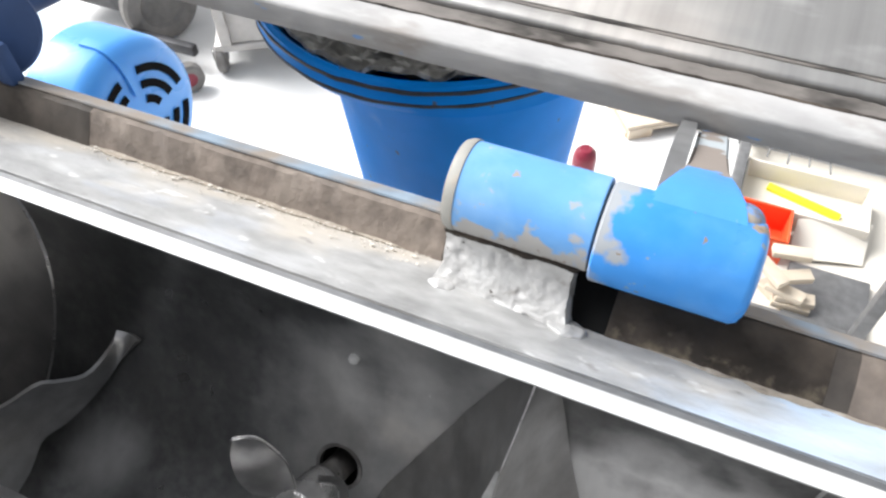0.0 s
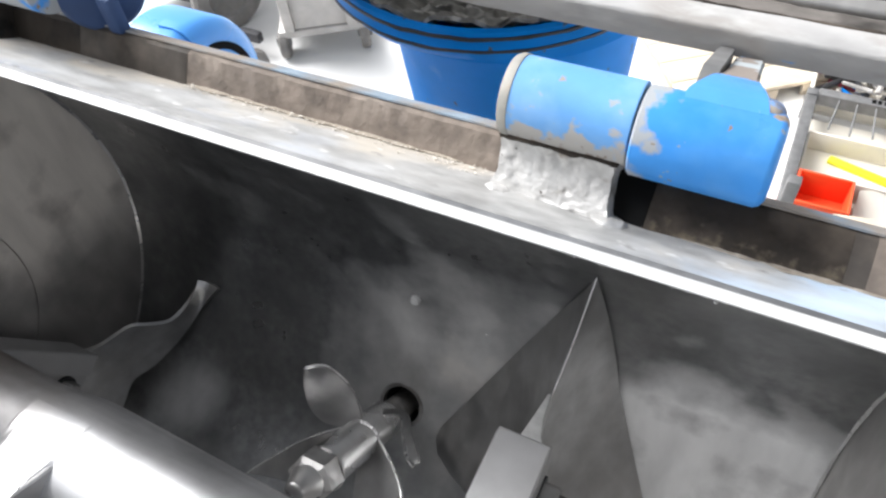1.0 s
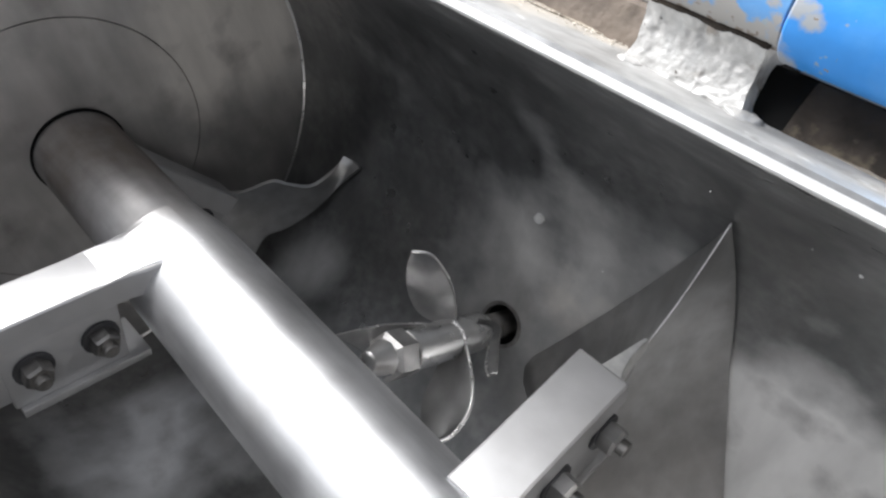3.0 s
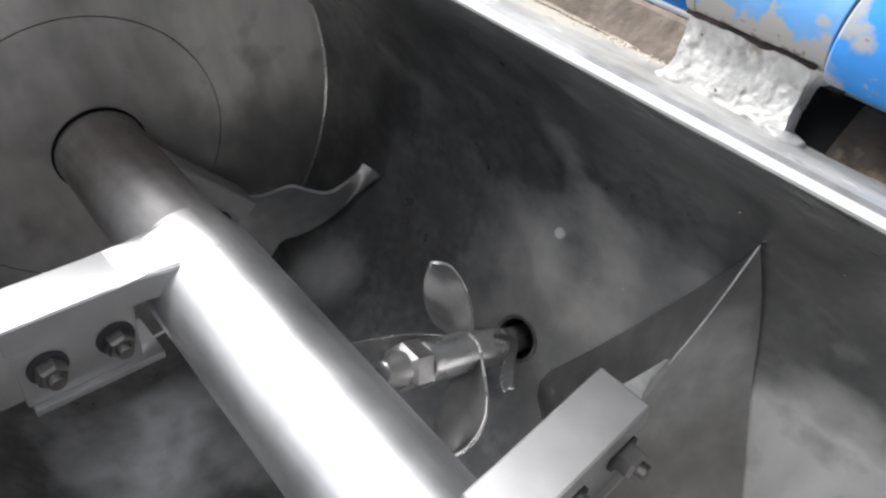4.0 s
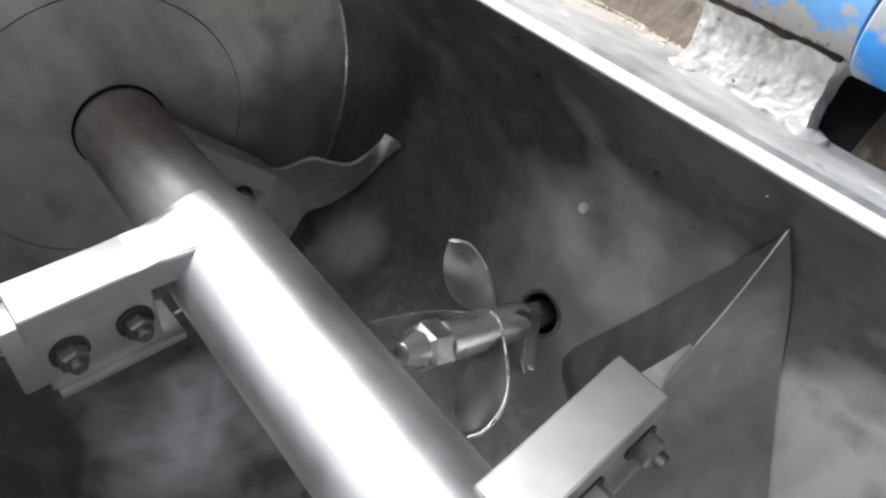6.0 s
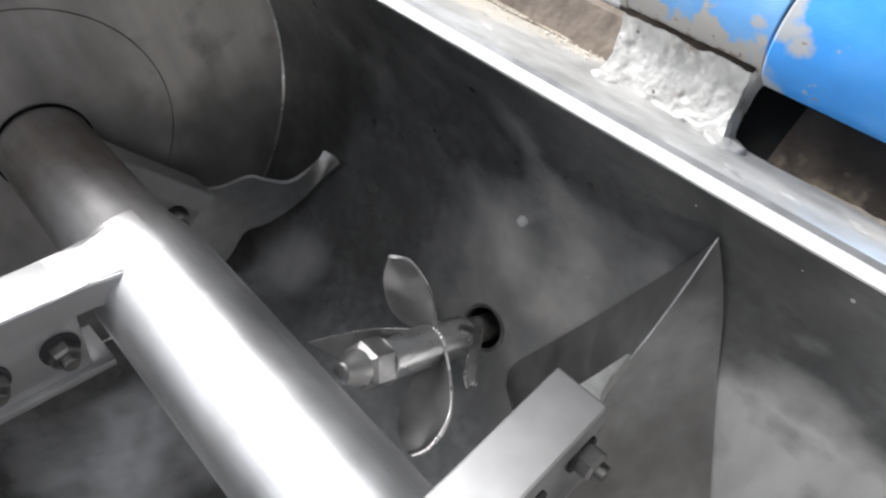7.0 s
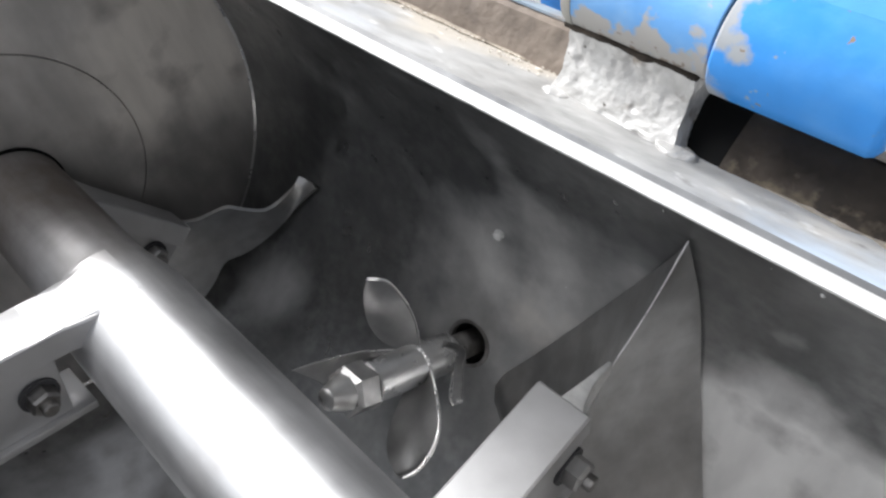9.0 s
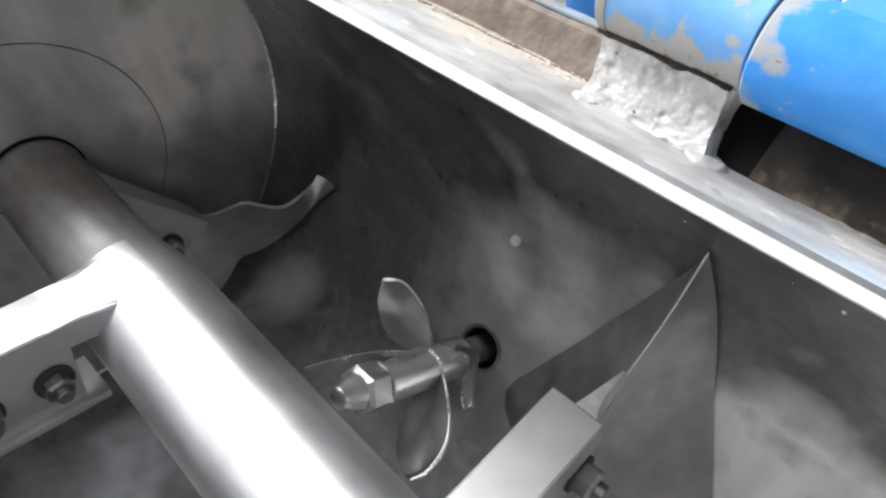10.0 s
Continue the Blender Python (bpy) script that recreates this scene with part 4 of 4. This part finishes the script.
# wheeled machine and trolley on the floor behind
mach = thing("wheeled_machine", (-1.72, 1.48, FZ), "dark wheeled machine with a large grey disc wheel", "machine")
part("machine_body", bx((-2.21, 1.50, -1.17), (-1.78, 1.80, -0.86), 0.02), M_DARKP, mach)
for k in range(5):
    part("pipe", rod((-2.16, 1.52 + 0.05 * k, -0.85 + 0.01 * k), (-1.80, 1.55 + 0.05 * k, -0.84 + 0.012 * k), 0.014, 12), M_GREYP, mach)
wh = part("wheel", lathe([(0, 0), (0.07, 0.0), (0.08, 0.012), (0.125, 0.012), (0.135, 0.0), (0.135, -0.035), (0, -0.035)], (-1.735, 1.535, FZ + 0.136), (0.9, -0.45, 0), 48), M_RUBBER, mach, "grey disc wheel")
cs = part("caster", lathe([(0.026, 0.004), (0.044, 0.006), (0.052, 0.0), (0.052, -0.03), (0.026, -0.03)], (-1.47, 1.30, FZ + 0.053), (0.8, -0.6, 0), 36, close=True), M_RUBBER, mach)
part("red_hub", lathe([(0, 0.006), (0.026, 0.004), (0.026, -0.02), (0, -0.02)], (-1.47, 1.30, FZ + 0.053), (0.8, -0.6, 0), 24), M_RED, cs, "dull red hub")
part("axle_frame", bx((-1.79, 1.40, FZ + 0.06), (-1.52, 1.43, FZ + 0.10), 0.006), M_DARKP, mach)

tr = thing("trolley", (-1.35, 1.70, FZ), "low grey steel trolley on rubber casters", "trolley")
TM = Matrix.Translation((-1.44, 1.44, FZ)) @ Matrix.Rotation(radians(32), 4, "Z")
part("deck", bx((-0.01, -0.02, 0.085), (0.30, 0.50, 0.115), 0.008, TM), M_GREYP, tr)
part("front_panel", bx((0.02, -0.014, 0.1155), (0.27, 0.004, 0.42), 0.006, TM), M_GREYP, tr)
for x in (0.035, 0.255):
    part("upright", bx((x - 0.018, -0.030, 0.1155), (x + 0.018, -0.0145, 0.62), 0.005, TM), M_GREYP, tr)
for x in (0.0, 0.29):
    for y in (0.01, 0.44):
        c = TM @ Vector((x, y, 0.052))
        d = TM.to_3x3() @ Vector((1, 0, 0))
        cs = part("caster", lathe([(0, 0.016), (0.045, 0.016), (0.052, 0.011), (0.052, -0.011), (0.045, -0.016), (0, -0.016)], c, d, 28), M_RUBBER, tr)
        part("fork", bx((x - 0.026, y - 0.012, 0.045), (x + 0.026, y + 0.012, 0.0845), 0.004, TM), M_STEELLEG, cs)


def pallet(at, deg, w, d, n, h):
    """A low plank-topped wooden pallet with notched edge boards."""
    p = thing("wooden_pallet", at, "low pale wooden pallet lying on the floor", "pallet")
    m = Matrix.Translation(at) @ Matrix.Rotation(radians(deg), 4, "Z")
    for k in range(n):
        a, b = d * k / n + 0.0015, d * (k + 1) / n - 0.0015
        part("plank", bx((-0.004, a, h - 0.012), (w + 0.004, b, h), 0.0015, m), M_WOOD, p)
    for k in range(3):
        x = 0.035 + (w - 0.085) * k / 2
        part("runner", bx((x, 0.010, 0.0), (x + 0.05, d - 0.010, h - 0.0125), 0.0015, m), M_WOOD, p)
    for a, b in ((0.0, 0.08), (0.20, 0.30), (w - 0.08, w)):
        part("edge_board", bx((a, -0.002, 0.0), (b, 0.0095, h - 0.0125), 0.0015, m), M_WOOD, p)
    part("side_board", bx((-0.004, 0.012, 0.0), (0.0095, d - 0.012, h * 0.42), 0.0015, m), M_WOOD, p)
    part("edge_rail", bx((0.0805, -0.001, h - 0.024), (0.1995, 0.009, h - 0.0127), 0.001, m), M_WOOD, p)


pallet((-0.057, 1.617, FZ), 36.0, 0.46, 0.42, 4, 0.050)
bottle = thing("red_bottle", (-0.139, 1.383, FZ), "small dark red plastic bottle on the floor", "bottle")
part("bottle_body", lathe([(0, 0), (0.032, 0), (0.034, 0.004), (0.034, 0.10), (0.030, 0.122), (0.018, 0.135), (0, 0.137)], (-0.139, 1.383, FZ), (0, 0, 1), 32), M_RED, bottle)

# low steel frame on the floor with trays of small parts
cart = thing("parts_rack", (0.55, 1.40, FZ), "low dark grey steel floor rack holding trays", "rack")
for x, y, zt in ((0.2776, 1.185, -0.996), (0.2776, 1.743, -1.151), (0.6236, 1.077, -0.935), (0.9326, 1.743, -1.151)):
    part("post", bx((x - 0.0155, y - 0.0155, FZ), (x + 0.0155, y + 0.0155, zt), 0.003), M_STEELLEG, cart)
part("top_rail", bx((0.2938, 1.7275, -1.188), (0.9166, 1.760, -1.148), 0.003), M_STEELLEG, cart)
part("side_rail", bx((0.2621, 1.2013, -1.188), (0.293, 1.7270, -1.154), 0.003), M_STEELLEG, cart)
part("front_rail", bx((0.2938, 1.0646, -1.236), (0.6076, 1.0924, -1.200), 0.003), M_STEELLEG, cart)
part("base_sheet", bx((0.2945, 1.094, FZ + 0.001), (0.91, 1.727, FZ + 0.009), 0.001), M_WHITEP, cart)
part("dark_tray", bx((0.46, 1.10, FZ + 0.0095), (0.66, 1.285, FZ + 0.030), 0.005), M_STEELLEG, cart)
for k in range(4):
    x = 0.3533 + 0.0494 * k
    part("hook_wire", rod((x, 1.7275, -1.1585), (x + 0.0093 * (k - 1), 1.6254 - 0.0093 * (k % 2), -1.1848), 0.0028, 8), M_STEELLEG, cart)


for k, w in enumerate((0.012, 0.010, 0.005, 0.012, 0.011, 0.011, 0.009, 0.009)):
    x = 0.435 + 0.0165 * k
    part("mark", bx((x, 1.7360, -1.1478), (x + w, 1.7530, -1.1470)), M_BLACK, cart, "dark bar of unreadable writing")


def open_box(name, lo, hi, t, m, label, cat, mx=None):
    """A box without a top, with a rim."""
    th = thing(name, ((lo[0] + hi[0]) / 2, (lo[1] + hi[1]) / 2, lo[2]), label, cat)
    part("bottom", bx(lo, (hi[0], hi[1], lo[2] + t), 0, mx), m, th)
    part("wall", bx((lo[0], lo[1], lo[2] + t), (lo[0] + t, hi[1], hi[2]), t * 0.3, mx), m, th)
    part("wall", bx((hi[0] - t, lo[1], lo[2] + t), (hi[0], hi[1], hi[2]), t * 0.3, mx), m, th)
    part("wall", bx((lo[0] + t, lo[1], lo[2] + t), (hi[0] - t, lo[1] + t, hi[2]), t * 0.3, mx), m, th)
    part("wall", bx((lo[0] + t, hi[1] - t, lo[2] + t), (hi[0] - t, hi[1], hi[2]), t * 0.3, mx), m, th)
    return th


open_box("cream_tray", (0.2955, 1.412, FZ + 0.0095), (0.630, 1.590, -1.172), 0.006, M_WHITEP, "long cream plastic tray on the floor rack", "tray")
stick = thing("yellow_strip", (0.470, 1.525, -1.234), "bright yellow plastic strip lying in the cream tray", "strip")
part("strip", bx((-0.104, -0.012, 0.0003), (0.104, 0.012, 0.014), 0.003, Matrix.Translation((0.470, 1.525, -1.2345)) @ Matrix.Rotation(radians(-14.5), 4, "Z")), M_YELLOW, stick)
panel = thing("plastic_offcut", (0.55, 1.385, FZ + 0.0095), "bent cream plastic offcut lying against the tray", "offcut")
rows = [[Vector((0.455 + 0.185 * a, 1.300 + 0.105 * t + 0.05 * a, FZ + 0.0125 + 0.055 * t ** 1.6 + 0.006 * math.sin(3 * a))) for a in (0, 0.2, 0.4, 0.6, 0.8, 1)] for t in (0, 0.25, 0.5, 0.75, 1)]
part("sheet", sheet(rows, 0.003), M_WHITEP, panel)
open_box("orange_bin", (0.2955, 1.275, FZ + 0.0095), (0.436, 1.400, -1.150), 0.007, M_ORANGE, "orange-red plastic parts bin on the floor rack", "bin")
rngw = random.Random(9)
for k in range(7):
    w = thing("wood_block", (0.44, 1.18, FZ + 0.01), "small pale wooden offcut in a heap on the rack", "wood", "wood offcuts")
    mw = Matrix.Translation((0.389 + 0.10 * rngw.random(), 1.131 + 0.09 * rngw.random(), FZ + 0.010 + 0.0186 * k)) @ Matrix.Rotation(rngw.uniform(-1, 1), 4, "Z")
    part("block", bx((-0.046, -0.017, 0), (0.046, 0.017, 0.0185), 0.002, mw), M_WOOD, w)
tb = open_box("tool_crate", (0.270, 1.765, FZ + 0.001), (0.74, 2.02, -1.165), 0.009, M_WHITEP, "pale crate heaped with pens and small tools", "crate")
cols = [M_DARKP, M_WHITEP, M_GREYP, M_TUB, M_RED, M_WHITEP, M_DARKP, M_GREYP]
for k in range(110):
    a = rngw.uniform(0, math.pi)
    c = Vector((rngw.uniform(0.315, 0.69), rngw.uniform(1.81, 1.97), FZ + 0.025 + 0.0010 * k + rngw.uniform(0, 0.016)))
    d = Vector((math.cos(a), math.sin(a), rngw.uniform(-0.25, 0.25))) * rngw.uniform(0.035, 0.07)
    st = thing("pen", c, "small pen or tool lying in the crate", "pen", "pens in the crate")
    part("barrel", rod(c - d, c + d, rngw.uniform(0.005, 0.010), 8, 0.001), cols[k % 8], st)
